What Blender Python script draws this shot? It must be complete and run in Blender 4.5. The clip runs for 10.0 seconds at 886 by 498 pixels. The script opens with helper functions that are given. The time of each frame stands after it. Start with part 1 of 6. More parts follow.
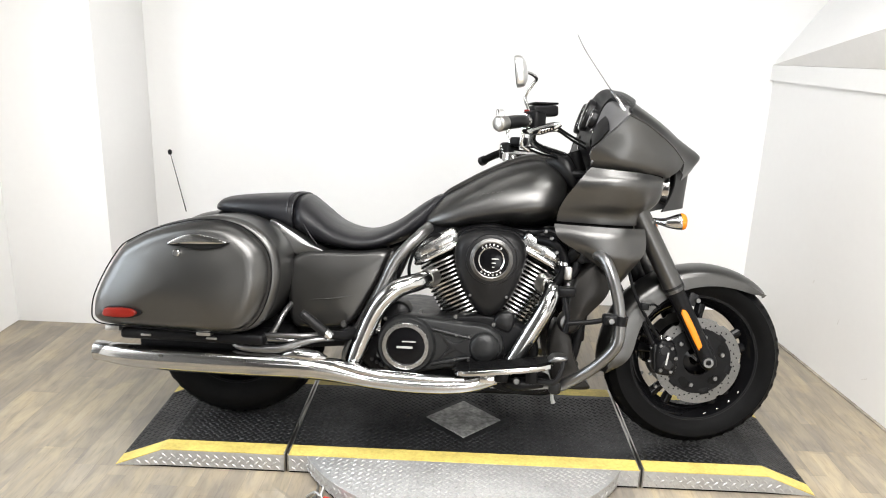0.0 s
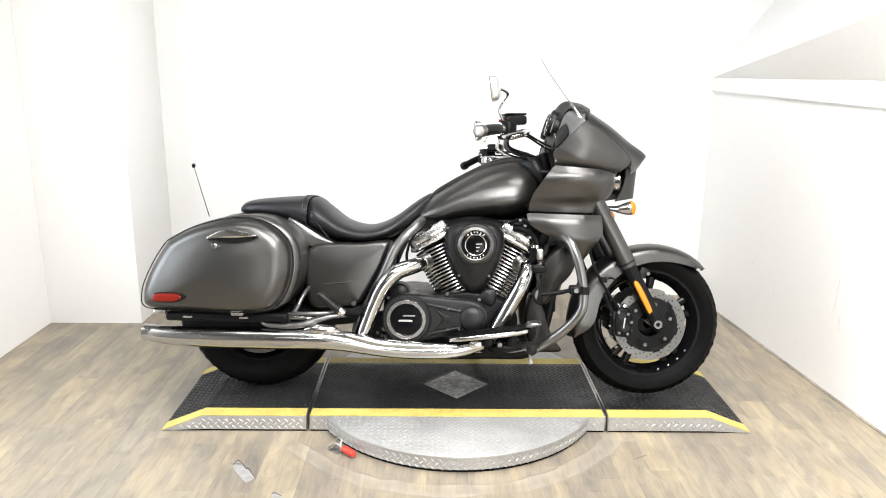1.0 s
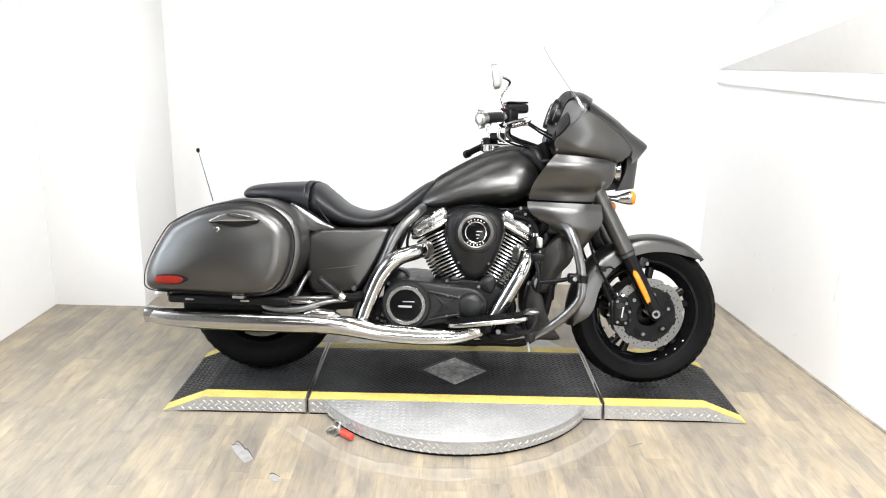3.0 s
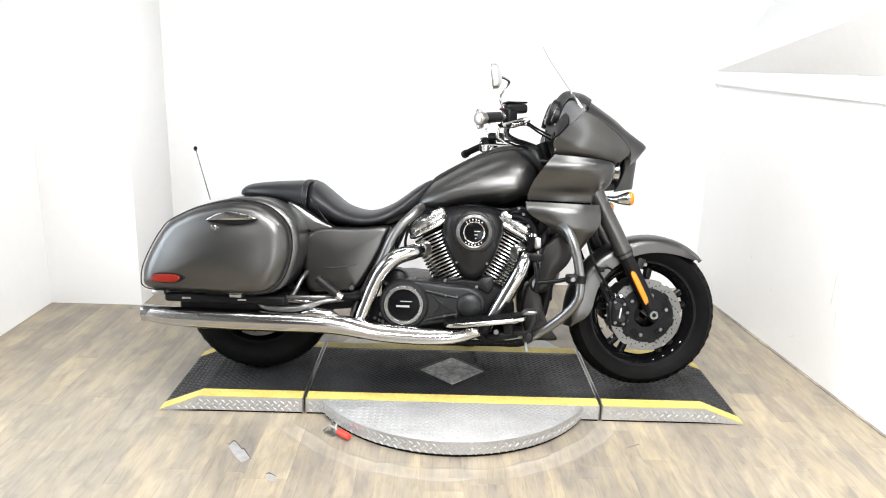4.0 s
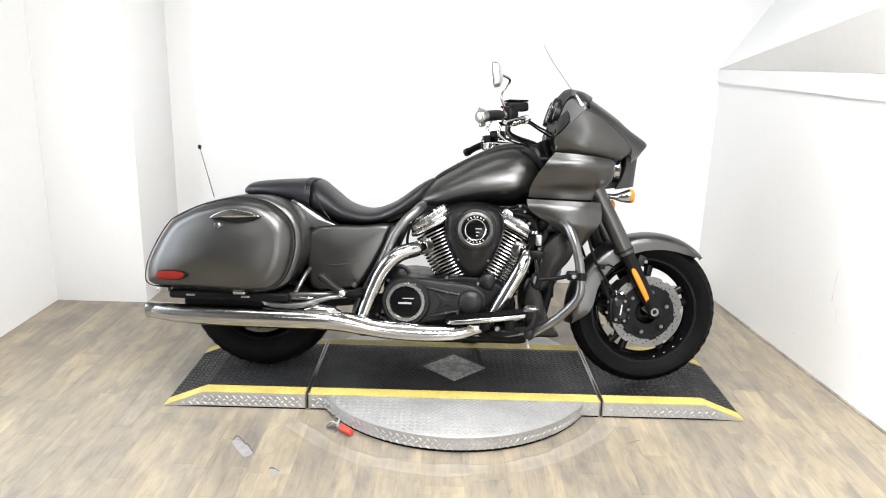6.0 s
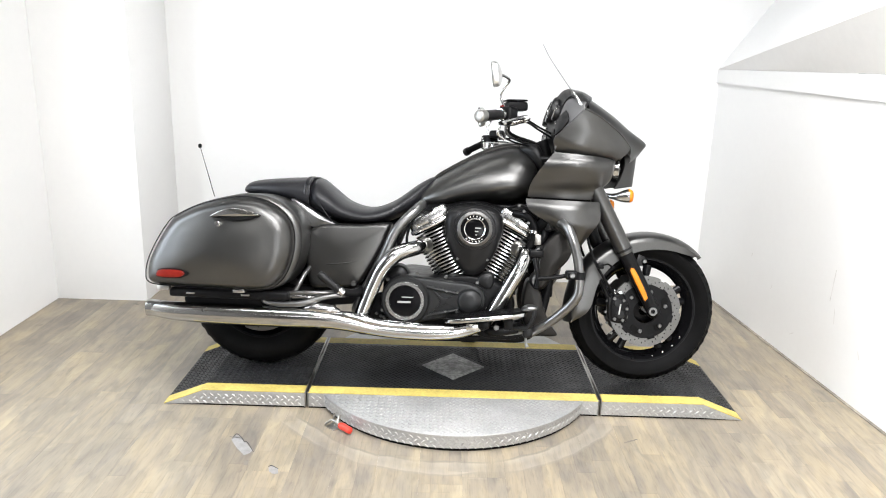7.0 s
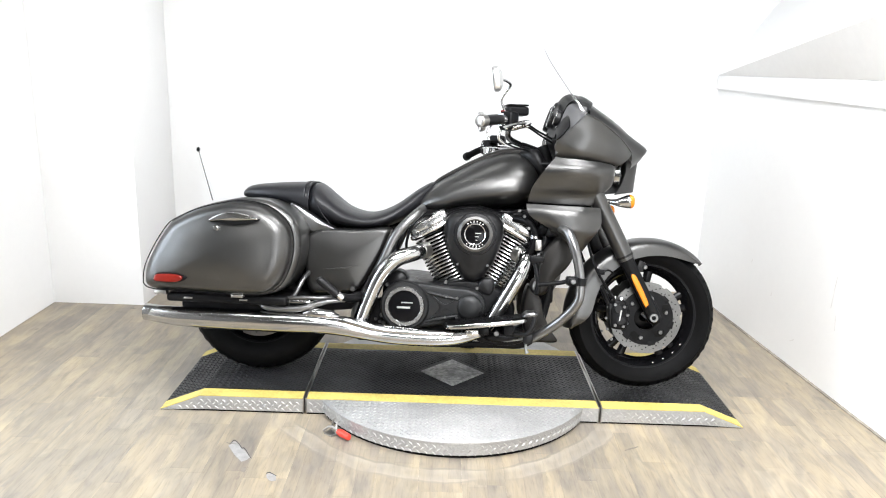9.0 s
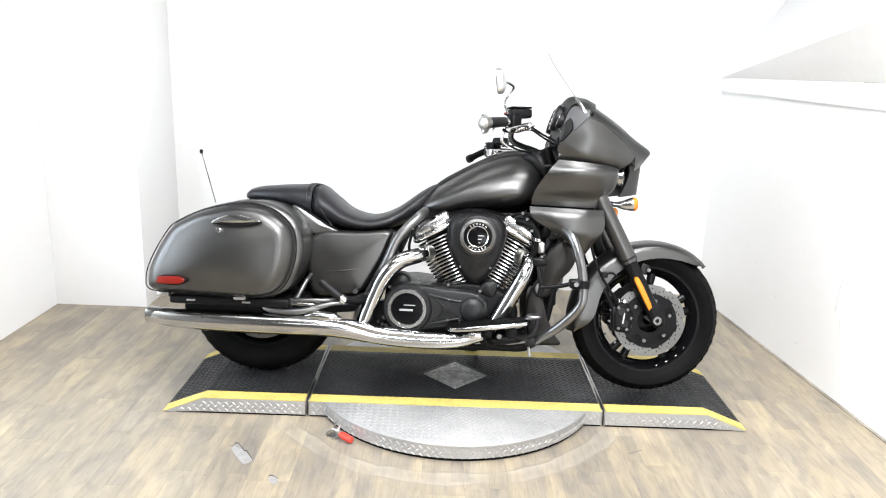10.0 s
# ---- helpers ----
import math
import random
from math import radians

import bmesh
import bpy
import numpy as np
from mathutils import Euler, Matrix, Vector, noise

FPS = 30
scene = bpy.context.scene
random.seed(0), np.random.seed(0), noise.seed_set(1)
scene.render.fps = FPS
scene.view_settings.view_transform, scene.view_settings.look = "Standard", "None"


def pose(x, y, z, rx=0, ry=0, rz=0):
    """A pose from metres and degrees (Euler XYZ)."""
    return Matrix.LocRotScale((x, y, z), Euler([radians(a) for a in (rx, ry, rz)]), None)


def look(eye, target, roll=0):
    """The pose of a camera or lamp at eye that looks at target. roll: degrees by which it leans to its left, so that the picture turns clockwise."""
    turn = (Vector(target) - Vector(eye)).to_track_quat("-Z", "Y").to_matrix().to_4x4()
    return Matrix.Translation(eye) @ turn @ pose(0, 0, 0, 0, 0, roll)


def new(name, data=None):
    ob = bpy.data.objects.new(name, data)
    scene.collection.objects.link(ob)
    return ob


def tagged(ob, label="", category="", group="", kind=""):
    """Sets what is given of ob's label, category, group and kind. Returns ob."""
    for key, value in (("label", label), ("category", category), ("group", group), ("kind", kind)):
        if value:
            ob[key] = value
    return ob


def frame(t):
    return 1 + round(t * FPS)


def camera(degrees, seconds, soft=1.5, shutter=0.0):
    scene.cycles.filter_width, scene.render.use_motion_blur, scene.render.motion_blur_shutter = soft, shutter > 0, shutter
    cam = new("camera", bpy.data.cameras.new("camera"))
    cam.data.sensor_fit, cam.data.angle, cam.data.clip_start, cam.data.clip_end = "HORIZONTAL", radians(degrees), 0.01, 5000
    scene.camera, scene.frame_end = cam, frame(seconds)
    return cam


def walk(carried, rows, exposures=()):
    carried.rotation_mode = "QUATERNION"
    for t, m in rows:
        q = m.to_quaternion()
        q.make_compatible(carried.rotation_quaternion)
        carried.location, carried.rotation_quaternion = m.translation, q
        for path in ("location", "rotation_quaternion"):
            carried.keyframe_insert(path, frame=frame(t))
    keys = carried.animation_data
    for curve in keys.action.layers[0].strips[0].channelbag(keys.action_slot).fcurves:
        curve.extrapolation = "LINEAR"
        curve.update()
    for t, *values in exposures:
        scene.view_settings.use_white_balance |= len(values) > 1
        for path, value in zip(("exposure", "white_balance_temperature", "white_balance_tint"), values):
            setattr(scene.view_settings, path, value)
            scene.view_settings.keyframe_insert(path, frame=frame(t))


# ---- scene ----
cam = camera(61.5, 10.0, 1.05)
PATH = [
    (0, (-0.052, -2.519, 1.455), (-0.088, -0.597, 0.904), 2.0),
    (0.2, (-0.023, -2.666, 1.467), (-0.077, -0.74, 0.922), 2.1),
    (0.5, (-0.037, -2.83, 1.481), (-0.085, -0.897, 0.972), 1.6),
    (0.7, (-0.043, -2.928, 1.458), (-0.053, -0.984, 0.976), 0.9),
    (1, (-0.099, -3.027, 1.473), (-0.076, -1.091, 0.971), 0.6),
    (1.2, (-0.112, -3.072, 1.442), (-0.073, -1.144, 0.903), 0.8),
    (1.5, (-0.121, -3.091, 1.471), (-0.128, -1.168, 0.919), 0.2),
    (1.7, (-0.105, -3.08, 1.45), (-0.1, -1.151, 0.911), 1.2),
    (2, (-0.073, -3.06, 1.472), (-0.074, -1.137, 0.925), 1.4),
    (2.5, (-0.069, -3.054, 1.466), (-0.068, -1.124, 0.941), 1.2),
    (4, (-0.081, -3.046, 1.458), (-0.065, -1.116, 0.934), 1.7),
    (4.5, (-0.076, -3.047, 1.456), (-0.064, -1.116, 0.937), 1.6),
    (5, (-0.079, -3.056, 1.455), (-0.068, -1.125, 0.936), 1.6),
    (5.5, (-0.073, -3.062, 1.457), (-0.069, -1.132, 0.932), 1.5),
    (7, (-0.062, -3.078, 1.458), (-0.061, -1.149, 0.93), 1.7),
    (7.5, (-0.065, -3.078, 1.459), (-0.061, -1.147, 0.938), 1.7),
    (8, (-0.072, -3.069, 1.455), (-0.066, -1.138, 0.936), 1.9),
    (8.5, (-0.078, -3.061, 1.455), (-0.066, -1.129, 0.938), 1.9),
    (9, (-0.076, -3.059, 1.454), (-0.066, -1.127, 0.939), 2.0),
    (9.5, (-0.077, -3.057, 1.457), (-0.071, -1.123, 0.945), 2.2),
    (10, (-0.074, -3.053, 1.457), (-0.073, -1.119, 0.945), 2.0),
]
walk(cam, [(t, look(eye, target, roll)) for t, eye, target, roll in PATH],
     [(0.0, -1.01, 6600, 10), (0.5, -0.94, 6550, 10), (1.0, -0.86, 6600, 10), (2.2, -0.80, 6500, 10), (5.0, -0.82, 6400, 10), (5.5, -0.92, 6450, 10), (7.0, -0.98, 6400, 10), (7.6, -0.93, 6400, 10), (9.0, -0.82, 6300, 10), (10.0, -0.79, 6300, 10)])

# ---- world and light ----
H = 0.071                     # height of the platform's top
BACK = 1.52                   # back wall
LEFT = -2.25                  # left wall
CEIL = 2.9
FRONT = -6.8                  # wall behind the camera

world = bpy.data.worlds.new("world")
scene.world = world
world.use_nodes = True
world.node_tree.nodes["Background"].inputs["Color"].default_value = (0.9, 0.95, 1.0, 1)
world.node_tree.nodes["Background"].inputs["Strength"].default_value = 0.05


def area_lamp(name, x, y, z, sx, sy, power, colour, target=None):
    d = bpy.data.lights.new(name, "AREA")
    d.shape, d.size, d.size_y, d.energy, d.color = "RECTANGLE", sx, sy, power, colour
    ob = new(name, d)
    ob.matrix_basis = look((x, y, z), target or (x, y + 0.001, 0))
    return ob


LAMPS = [(-0.95, -1.2, 0.30, 18), (0.28, -2.2, 1.45, 250), (-0.7, 0.35, 0.24, 6), (0.85, -0.55, 0.30, 60), (-1.0, -4.9, 0.95, 10), (0.92, -3.7, 0.95, 170)]


def long_side(power):
    return 1.8 if power > 200 else 1.25


for lx, ly, deep, power in LAMPS:
    area_lamp("ceiling_lamp", lx, ly, CEIL - 0.09, long_side(power), deep, power, (1.0, 0.995, 0.99))
# added, unseen: front light for the paint's reflections, bluish left light for bag sheen
area_lamp("added_front_light", 1.3, FRONT - 0.02, 1.08, 1.38, 2.0, 130, (0.97, 0.99, 1.0), (1.3, 0.0, 0.9))
area_lamp("assumed_window_light", LEFT + 0.05, -0.75, 1.45, 0.9, 1.7, 74, (0.82, 0.91, 1.0), (1.7, -1.1, 0.95))


# ---- materials ----
def material(name, colour, rough=0.5, metal=0.0, grain=0.0, grain_scale=60.0, blotch=0.0, blotch_scale=4.0,
             bump=0.0, bump_scale=200.0, coat=0.0, rough_var=0.0, spec=0.5):
    """A principled surface with variation at two scales and a fine relief."""
    m = bpy.data.materials.new(name)
    m.use_nodes = True
    nt = m.node_tree
    n, ln = nt.nodes, nt.links.new
    p = n["Principled BSDF"]
    p.inputs["Base Color"].default_value = (*colour, 1)
    p.inputs["Roughness"].default_value = rough
    p.inputs["Metallic"].default_value = metal
    p.inputs["Coat Weight"].default_value = coat
    p.inputs["Specular IOR Level"].default_value = spec
    tc = n.new("ShaderNodeTexCoord")

    def noise_of(scale, detail=4):
        t = n.new("ShaderNodeTexNoise")
        t.inputs["Scale"].default_value, t.inputs["Detail"].default_value = scale, detail
        ln(tc.outputs["Object"], t.inputs["Vector"])
        return t.outputs["Fac"]

    out = None
    for amount, scale in ((grain, grain_scale), (blotch, blotch_scale)):
        if amount:
            r = n.new("ShaderNodeMapRange")
            r.inputs["From Min"].default_value, r.inputs["From Max"].default_value = 0.3, 0.7
            r.inputs["To Min"].default_value, r.inputs["To Max"].default_value = 1 - amount, 1 + amount
            ln(noise_of(scale), r.inputs["Value"])
            if out:
                q = n.new("ShaderNodeMath")
                q.operation = "MULTIPLY"
                ln(out, q.inputs[0]), ln(r.outputs[0], q.inputs[1])
                out = q.outputs[0]
            else:
                out = r.outputs[0]
    if out:
        v = n.new("ShaderNodeVectorMath")
        v.operation = "SCALE"
        v.inputs[0].default_value = colour
        ln(out, v.inputs["Scale"])
        ln(v.outputs[0], p.inputs["Base Color"])
    if rough_var:
        r = n.new("ShaderNodeMapRange")
        r.inputs["From Min"].default_value, r.inputs["From Max"].default_value = 0.3, 0.7
        r.inputs["To Min"].default_value = max(0.02, rough - rough_var)
        r.inputs["To Max"].default_value = rough + rough_var
        ln(noise_of(blotch_scale * 2.3, 6), r.inputs["Value"])
        ln(r.outputs[0], p.inputs["Roughness"])
    if bump:
        b = n.new("ShaderNodeBump")
        b.inputs["Strength"].default_value, b.inputs["Distance"].default_value = bump, 0.002
        ln(noise_of(bump_scale, 3), b.inputs["Height"])
        ln(b.outputs[0], p.inputs["Normal"])
    return m


M_WALL = material("white_wall_paint", (0.82, 0.82, 0.815), 0.45, 0, 0.006, 30, 0.015, 1.2, 0.05, 160, 0, 0.05)
# soffit paint, darker than the walls: the slope's shade put into its colour
M_SHADE = material("white_wall_paint_shaded", (0.78, 0.768, 0.75), 0.6, 0, 0.012, 30, 0.03, 1.2, 0.08, 160)
# for unseen walls only, dark to keep the paint's reflections dark
M_DARK = material("dark_unseen_wall_paint", (0.13, 0.13, 0.13), 0.6, 0, 0.03, 30, 0.08, 1.2, 0.1, 160)
M_CEIL = material("ceiling_paint", (0.20, 0.20, 0.20), 0.8, 0, 0.02, 40, 0.03, 1)
M_PAINT = material("satin_graphite_paint", (0.098, 0.097, 0.095), 0.32, 0.92, 0.10, 900, 0.03, 5, 0.02, 1500, 0.0, 0.01, 0.3)
M_PAINT_D = material("dark_graphite_plastic", (0.024, 0.0225, 0.021), 0.36, 0.6, 0.08, 700, 0.05, 6, 0.03, 1200, 0, 0, 0.3)
M_BLACK = material("satin_black_metal", (0.005, 0.005, 0.0055), 0.34, 0.0, 0.15, 400, 0.2, 12, 0.03, 600, 0, 0.06, 0.12)
M_GLOSS = material("gloss_black_paint", (0.004, 0.004, 0.0045), 0.08, 0.0, 0, 60, 0.2, 12, 0, 600, 0.03, 0, 0.12)
M_CASE = material("dark_powder_coat", (0.010, 0.010, 0.0105), 0.38, 0.25, 0.12, 500, 0.08, 10, 0.05, 900, 0, 0, 0.3)
M_COVER = material("grey_powder_coat", (0.023, 0.0235, 0.024), 0.38, 0.5, 0.12, 500, 0.08, 10, 0.05, 900, 0, 0, 0.3)
M_PLASTIC = material("black_plastic", (0.006, 0.006, 0.0065), 0.45, 0.0, 0.15, 400, 0.15, 10, 0.06, 700, 0, 0, 0.1)
M_RUBBER = material("tyre_rubber", (0.0028, 0.0028, 0.0030), 0.55, 0.0, 0.2, 300, 0.25, 14, 0.08, 500, 0, 0.06, 0.07)
M_SEAT = material("black_vinyl", (0.008, 0.008, 0.010), 0.40, 0.0, 0.1, 300, 0.1, 8, 0.08, 700, 0, 0.04, 0.4)
M_CAST = material("polished_cast_aluminium", (0.48, 0.48, 0.477), 0.24, 1.0, 0.06, 160, 0.15, 28, 0.06, 90, 0, 0.06)
M_CHROME = material("chrome", (0.48, 0.48, 0.478), 0.14, 1.0, 0.0, 300, 0.02, 9, 0.0, 500, 0, 0.02)
M_ALU = material("machined_aluminium", (0.66, 0.66, 0.655), 0.22, 1.0, 0.04, 300, 0.04, 12, 0.0, 500, 0, 0.02)
M_STEEL = material("brushed_steel", (0.42, 0.41, 0.39), 0.32, 1.0, 0.12, 260, 0.1, 15, 0.04, 400)
M_DISC = material("brake_disc_steel", (0.15, 0.148, 0.144), 0.34, 1.0, 0.15, 260, 0.12, 15, 0.04, 400)
M_SCRIPT = material("graphite_script", (0.15, 0.15, 0.148), 0.30, 0.9, 0.05, 200, 0.05, 20)
M_SATIN = material("satin_chrome", (0.80, 0.80, 0.79), 0.34, 1.0, 0.02, 200, 0.03, 20)
M_GUARD = material("grey_satin_tube", (0.19, 0.19, 0.19), 0.28, 0.9, 0.06, 400, 0.05, 9, 0.02, 800)
M_AMBER = material("amber_plastic", (0.66, 0.20, 0.010), 0.25, 0, 0.05, 200, 0.05, 20, 0, 500, 0.1, 0, 0.3)
M_RED = material("red_plastic", (0.15, 0.009, 0.005), 0.22, 0, 0.06, 200, 0.08, 30, 0, 500, 0.1, 0, 0.3)
M_REDGRIP = material("red_vinyl_grip", (0.55, 0.04, 0.022), 0.45, 0, 0.06, 200, 0.1, 30, 0.1, 500)
M_MARK = material("pale_print", (0.42, 0.42, 0.41), 0.4, 0.3, 0.05, 200, 0.05, 20)
M_LOZENGE = material("polished_tread_bar", (0.46, 0.455, 0.445), 0.40, 0.8, 0.1, 150, 0.2, 9, 0.05, 300)
M_PLATE = material("aluminium_tread_plate", (0.42, 0.42, 0.415), 0.44, 0.6, 0.10, 120, 0.14, 6, 0.08, 260, 0, 0.10)
M_TREAD = material("black_tread_plate", (0.010, 0.0102, 0.011), 0.40, 0.35, 0.2, 120, 0.35, 5, 0.1, 300, 0, 0.1, 0.4)
M_SCUFFED = material("scuffed_steel_plate", (0.30, 0.30, 0.295), 0.42, 0.6, 0.35, 70, 0.35, 18, 0.12, 200, 0, 0.12)
M_BAR = material("worn_tread_bar", (0.030, 0.0305, 0.032), 0.48, 0.6, 0.25, 120, 0.4, 5, 0.1, 300, 0, 0.1, 0.4)
M_YELLOW = material("yellow_safety_paint", (0.56, 0.445, 0.125), 0.5, 0, 0.14, 90, 0.16, 9, 0.12, 260, 0, 0, 0.3)
M_BOLT = material("zinc_bolt", (0.17, 0.17, 0.167), 0.35, 1.0, 0.1, 300, 0.1, 20)
M_CHEEK = material("grey_moulded_plastic", (0.085, 0.085, 0.087), 0.28, 0.0, 0.08, 500, 0.08, 8, 0.03, 900, 0, 0, 0.5)
M_POD = material("satin_grey_plastic", (0.048, 0.048, 0.048), 0.36, 0.5, 0.08, 500, 0.06, 8, 0.03, 900, 0, 0, 0.4)
M_SEALANT = material("dark_sealant", (0.27, 0.24, 0.205), 0.7, 0, 0.2, 30, 0.5, 4)
# near-black: shade of gaps, holes and recesses put into colour; also the screed
M_GAP = material("gap_shade_and_screed", (0.006, 0.006, 0.006), 0.8, 0, 0.1, 100, 0.1, 5, 0, 200, 0, 0, 0.1)
M_WHITE = material("white_enamel", (0.8, 0.8, 0.79), 0.35, 0, 0.02, 60, 0.03, 5)


def glass_material(name, colour, rough=0.0):
    m = bpy.data.materials.new(name)
    m.use_nodes = True
    p = m.node_tree.nodes["Principled BSDF"]
    p.inputs["Base Color"].default_value = (*colour, 1)
    p.inputs["Roughness"].default_value = rough
    p.inputs["Transmission Weight"].default_value = 1.0
    p.inputs["IOR"].default_value = 1.3
    return m


def screen_material():
    """Clear thin plastic sheet: light goes straight through, with a weak sheen."""
    m = bpy.data.materials.new("clear_plastic_sheet")
    m.use_nodes = True
    n, ln = m.node_tree.nodes, m.node_tree.links.new
    n.remove(n["Principled BSDF"])
    tr, gl, mx = (n.new(q) for q in ("ShaderNodeBsdfTransparent", "ShaderNodeBsdfGlossy", "ShaderNodeMixShader"))
    tr.inputs["Color"].default_value = (0.992, 0.993, 0.994, 1)
    gl.inputs["Roughness"].default_value = 0.04
    mx.inputs[0].default_value = 0.012
    ln(tr.outputs[0], mx.inputs[1]), ln(gl.outputs[0], mx.inputs[2])
    ln(mx.outputs[0], n["Material Output"].inputs["Surface"])
    return m


M_SCREEN = screen_material()
M_GLASS = glass_material("clear_glass", (0.97, 0.98, 0.98))
M_MIRROR = material("mirror_glass", (0.9, 0.9, 0.9), 0.02, 1.0)


def lamp_material():
    m = bpy.data.materials.new("lamp_diffuser")
    m.use_nodes = True
    p = m.node_tree.nodes["Principled BSDF"]
    p.inputs["Base Color"].default_value = (0.9, 0.9, 0.9, 1)
    p.inputs["Emission Color"].default_value = (1.0, 0.97, 0.93, 1)
    p.inputs["Emission Strength"].default_value = 6.0
    return m


M_LAMP = lamp_material()


def floor_material():
    """Vinyl planks in a bleached oak print: a tone for each plank, short blocks in it, streaked grain and scuffs."""
    m = bpy.data.materials.new("oak_vinyl_plank")
    m.use_nodes = True
    nt = m.node_tree
    n, ln = nt.nodes, nt.links.new
    p = n["Principled BSDF"]
    info = n.new("ShaderNodeObjectInfo")
    geo = n.new("ShaderNodeNewGeometry")
    add = n.new("ShaderNodeVectorMath")
    add.operation = "ADD"
    sc = n.new("ShaderNodeVectorMath")
    sc.operation = "SCALE"
    sc.inputs[0].default_value = (3.1, 7.7, 0)
    ln(info.outputs["Random"], sc.inputs["Scale"])
    ln(geo.outputs["Position"], add.inputs[0]), ln(sc.outputs[0], add.inputs[1])

    def noise_of(scale, stretch, detail, source=None):
        mp = n.new("ShaderNodeMapping")
        mp.inputs["Scale"].default_value = stretch
        ln(source or add.outputs[0], mp.inputs["Vector"])
        t = n.new("ShaderNodeTexNoise")
        t.inputs["Scale"].default_value, t.inputs["Detail"].default_value = scale, detail
        ln(mp.outputs[0], t.inputs["Vector"])
        return t.outputs["Fac"]

    def ramp(fac, stops):
        r = n.new("ShaderNodeValToRGB")
        while len(r.color_ramp.elements) < len(stops):
            r.color_ramp.elements.new(0.5)
        for e, (at, c) in zip(r.color_ramp.elements, stops):
            e.position, e.color = at, (*c, 1)
        ln(fac, r.inputs[0])
        return r.outputs[0]

    def mix(kind, fac, a, b):
        q = n.new("ShaderNodeMix")
        q.data_type, q.blend_type = "RGBA", kind
        if isinstance(fac, float):
            q.inputs[0].default_value = fac
        else:
            ln(fac, q.inputs[0])
        ln(a, q.inputs[6]), ln(b, q.inputs[7])
        return q.outputs[2]

    def with_waver(scale, stretch, detail, waver):
        f = noise_of(scale, stretch, detail)
        f.node.inputs["Distortion"].default_value = waver
        return f

    tone = ramp(info.outputs["Random"], [(0.0, (0.90, 0.90, 0.92)), (0.3, (1.04, 1.03, 1.0)), (0.55, (0.94, 0.95, 0.97)), (0.8, (1.07, 1.06, 1.02)), (1.0, (0.97, 0.96, 0.95))])
    # staves of tan and of grey, with quite sharp edges along the grain
    staves = ramp(with_waver(2.6, (5.0, 1.15, 1), 3.0, 0.3), [(0.30, (0.258, 0.226, 0.190)), (0.42, (0.290, 0.253, 0.208)), (0.475, (0.318, 0.274, 0.218)), (0.505, (0.358, 0.302, 0.222)), (0.60, (0.380, 0.322, 0.236)), (0.72, (0.425, 0.370, 0.284))])
    # printed boards, each with a tone of its own and slightly uneven edges
    def node(kind, operation, *values):
        q = n.new(kind)
        if operation:
            q.operation = operation
        for k, v in enumerate(values):
            if isinstance(v, (int, float)):
                q.inputs[k].default_value = v
            else:
                ln(v, q.inputs[k])
        return q.outputs[0]

    place = n.new("ShaderNodeSeparateXYZ")
    ln(geo.outputs["Position"], place.inputs[0])
    waver = node("ShaderNodeMath", "MULTIPLY_ADD", noise_of(5.0, (1.6, 0.9, 1), 4, geo.outputs["Position"]), 0.030, place.outputs[0])
    column = node("ShaderNodeMath", "FLOOR", node("ShaderNodeMath", "DIVIDE", waver, 0.0655))
    shift = n.new("ShaderNodeTexWhiteNoise")
    shift.noise_dimensions = "1D"
    ln(column, shift.inputs["W"])
    along = node("ShaderNodeMath", "MULTIPLY_ADD", shift.outputs["Value"], 5.3, place.outputs[1])
    course = node("ShaderNodeMath", "FLOOR", node("ShaderNodeMath", "DIVIDE", along, 0.47))
    pick = n.new("ShaderNodeTexWhiteNoise")
    pick.noise_dimensions = "2D"
    ln(node("ShaderNodeCombineXYZ", None, column, course, 0.0), pick.inputs["Vector"])
    boards = ramp(pick.outputs["Value"], [(0.0, (0.155, 0.136, 0.119)), (0.22, (0.218, 0.187, 0.152)), (0.45, (0.268, 0.226, 0.170)), (0.7, (0.328, 0.268, 0.186)), (1.0, (0.375, 0.318, 0.238))])
    across = node("ShaderNodeMath", "FRACT", node("ShaderNodeMath", "DIVIDE", waver, 0.0655))
    endwise = node("ShaderNodeMath", "FRACT", node("ShaderNodeMath", "DIVIDE", along, 0.47))
    staves = mix("MIX", 0.46, staves, boards)
    for part_of, reach in ((across, 0.075), (endwise, 0.012)):
        staves = mix("MULTIPLY", 1.0, staves, ramp(part_of, [(0.0, (0.84, 0.82, 0.80)), (reach, (1.0, 1.0, 1.0)), (1.0, (1.0, 1.0, 1.0))]))
    drift = ramp(noise_of(1.5, (1.6, 0.7, 1), 2), [(0.32, (0.80, 0.81, 0.84)), (0.5, (0.98, 0.98, 0.98)), (0.68, (1.08, 1.07, 1.03))])
    streak = ramp(noise_of(11.0, (5.0, 0.45, 1), 6), [(0.3, (0.86, 0.85, 0.84)), (0.5, (1.0, 1.0, 1.0)), (0.7, (1.05, 1.05, 1.04))])
    mottle = ramp(with_waver(7.0, (2.4, 0.8, 1), 4.0, 0.8), [(0.36, (0.74, 0.75, 0.77)), (0.50, (0.915, 0.91, 0.90)), (0.62, (1.05, 1.025, 0.96))])
    col = mix("MULTIPLY", 1.0, mix("MULTIPLY", 1.0, mix("MULTIPLY", 1.0, mix("MULTIPLY", 1.0, staves, tone), drift), streak), mottle)
    pores = ramp(noise_of(55.0, (3.0, 0.30, 1), 4), [(0.34, (0.86, 0.85, 0.84)), (0.46, (1.0, 1.0, 1.0)), (0.7, (1.04, 1.04, 1.03))])
    col = mix("MULTIPLY", 1.0, col, pores)
    pale = n.new("ShaderNodeRGB")
    pale.outputs[0].default_value = (0.272, 0.250, 0.216, 1)
    col = mix("MIX", 0.16, col, pale.outputs[0])
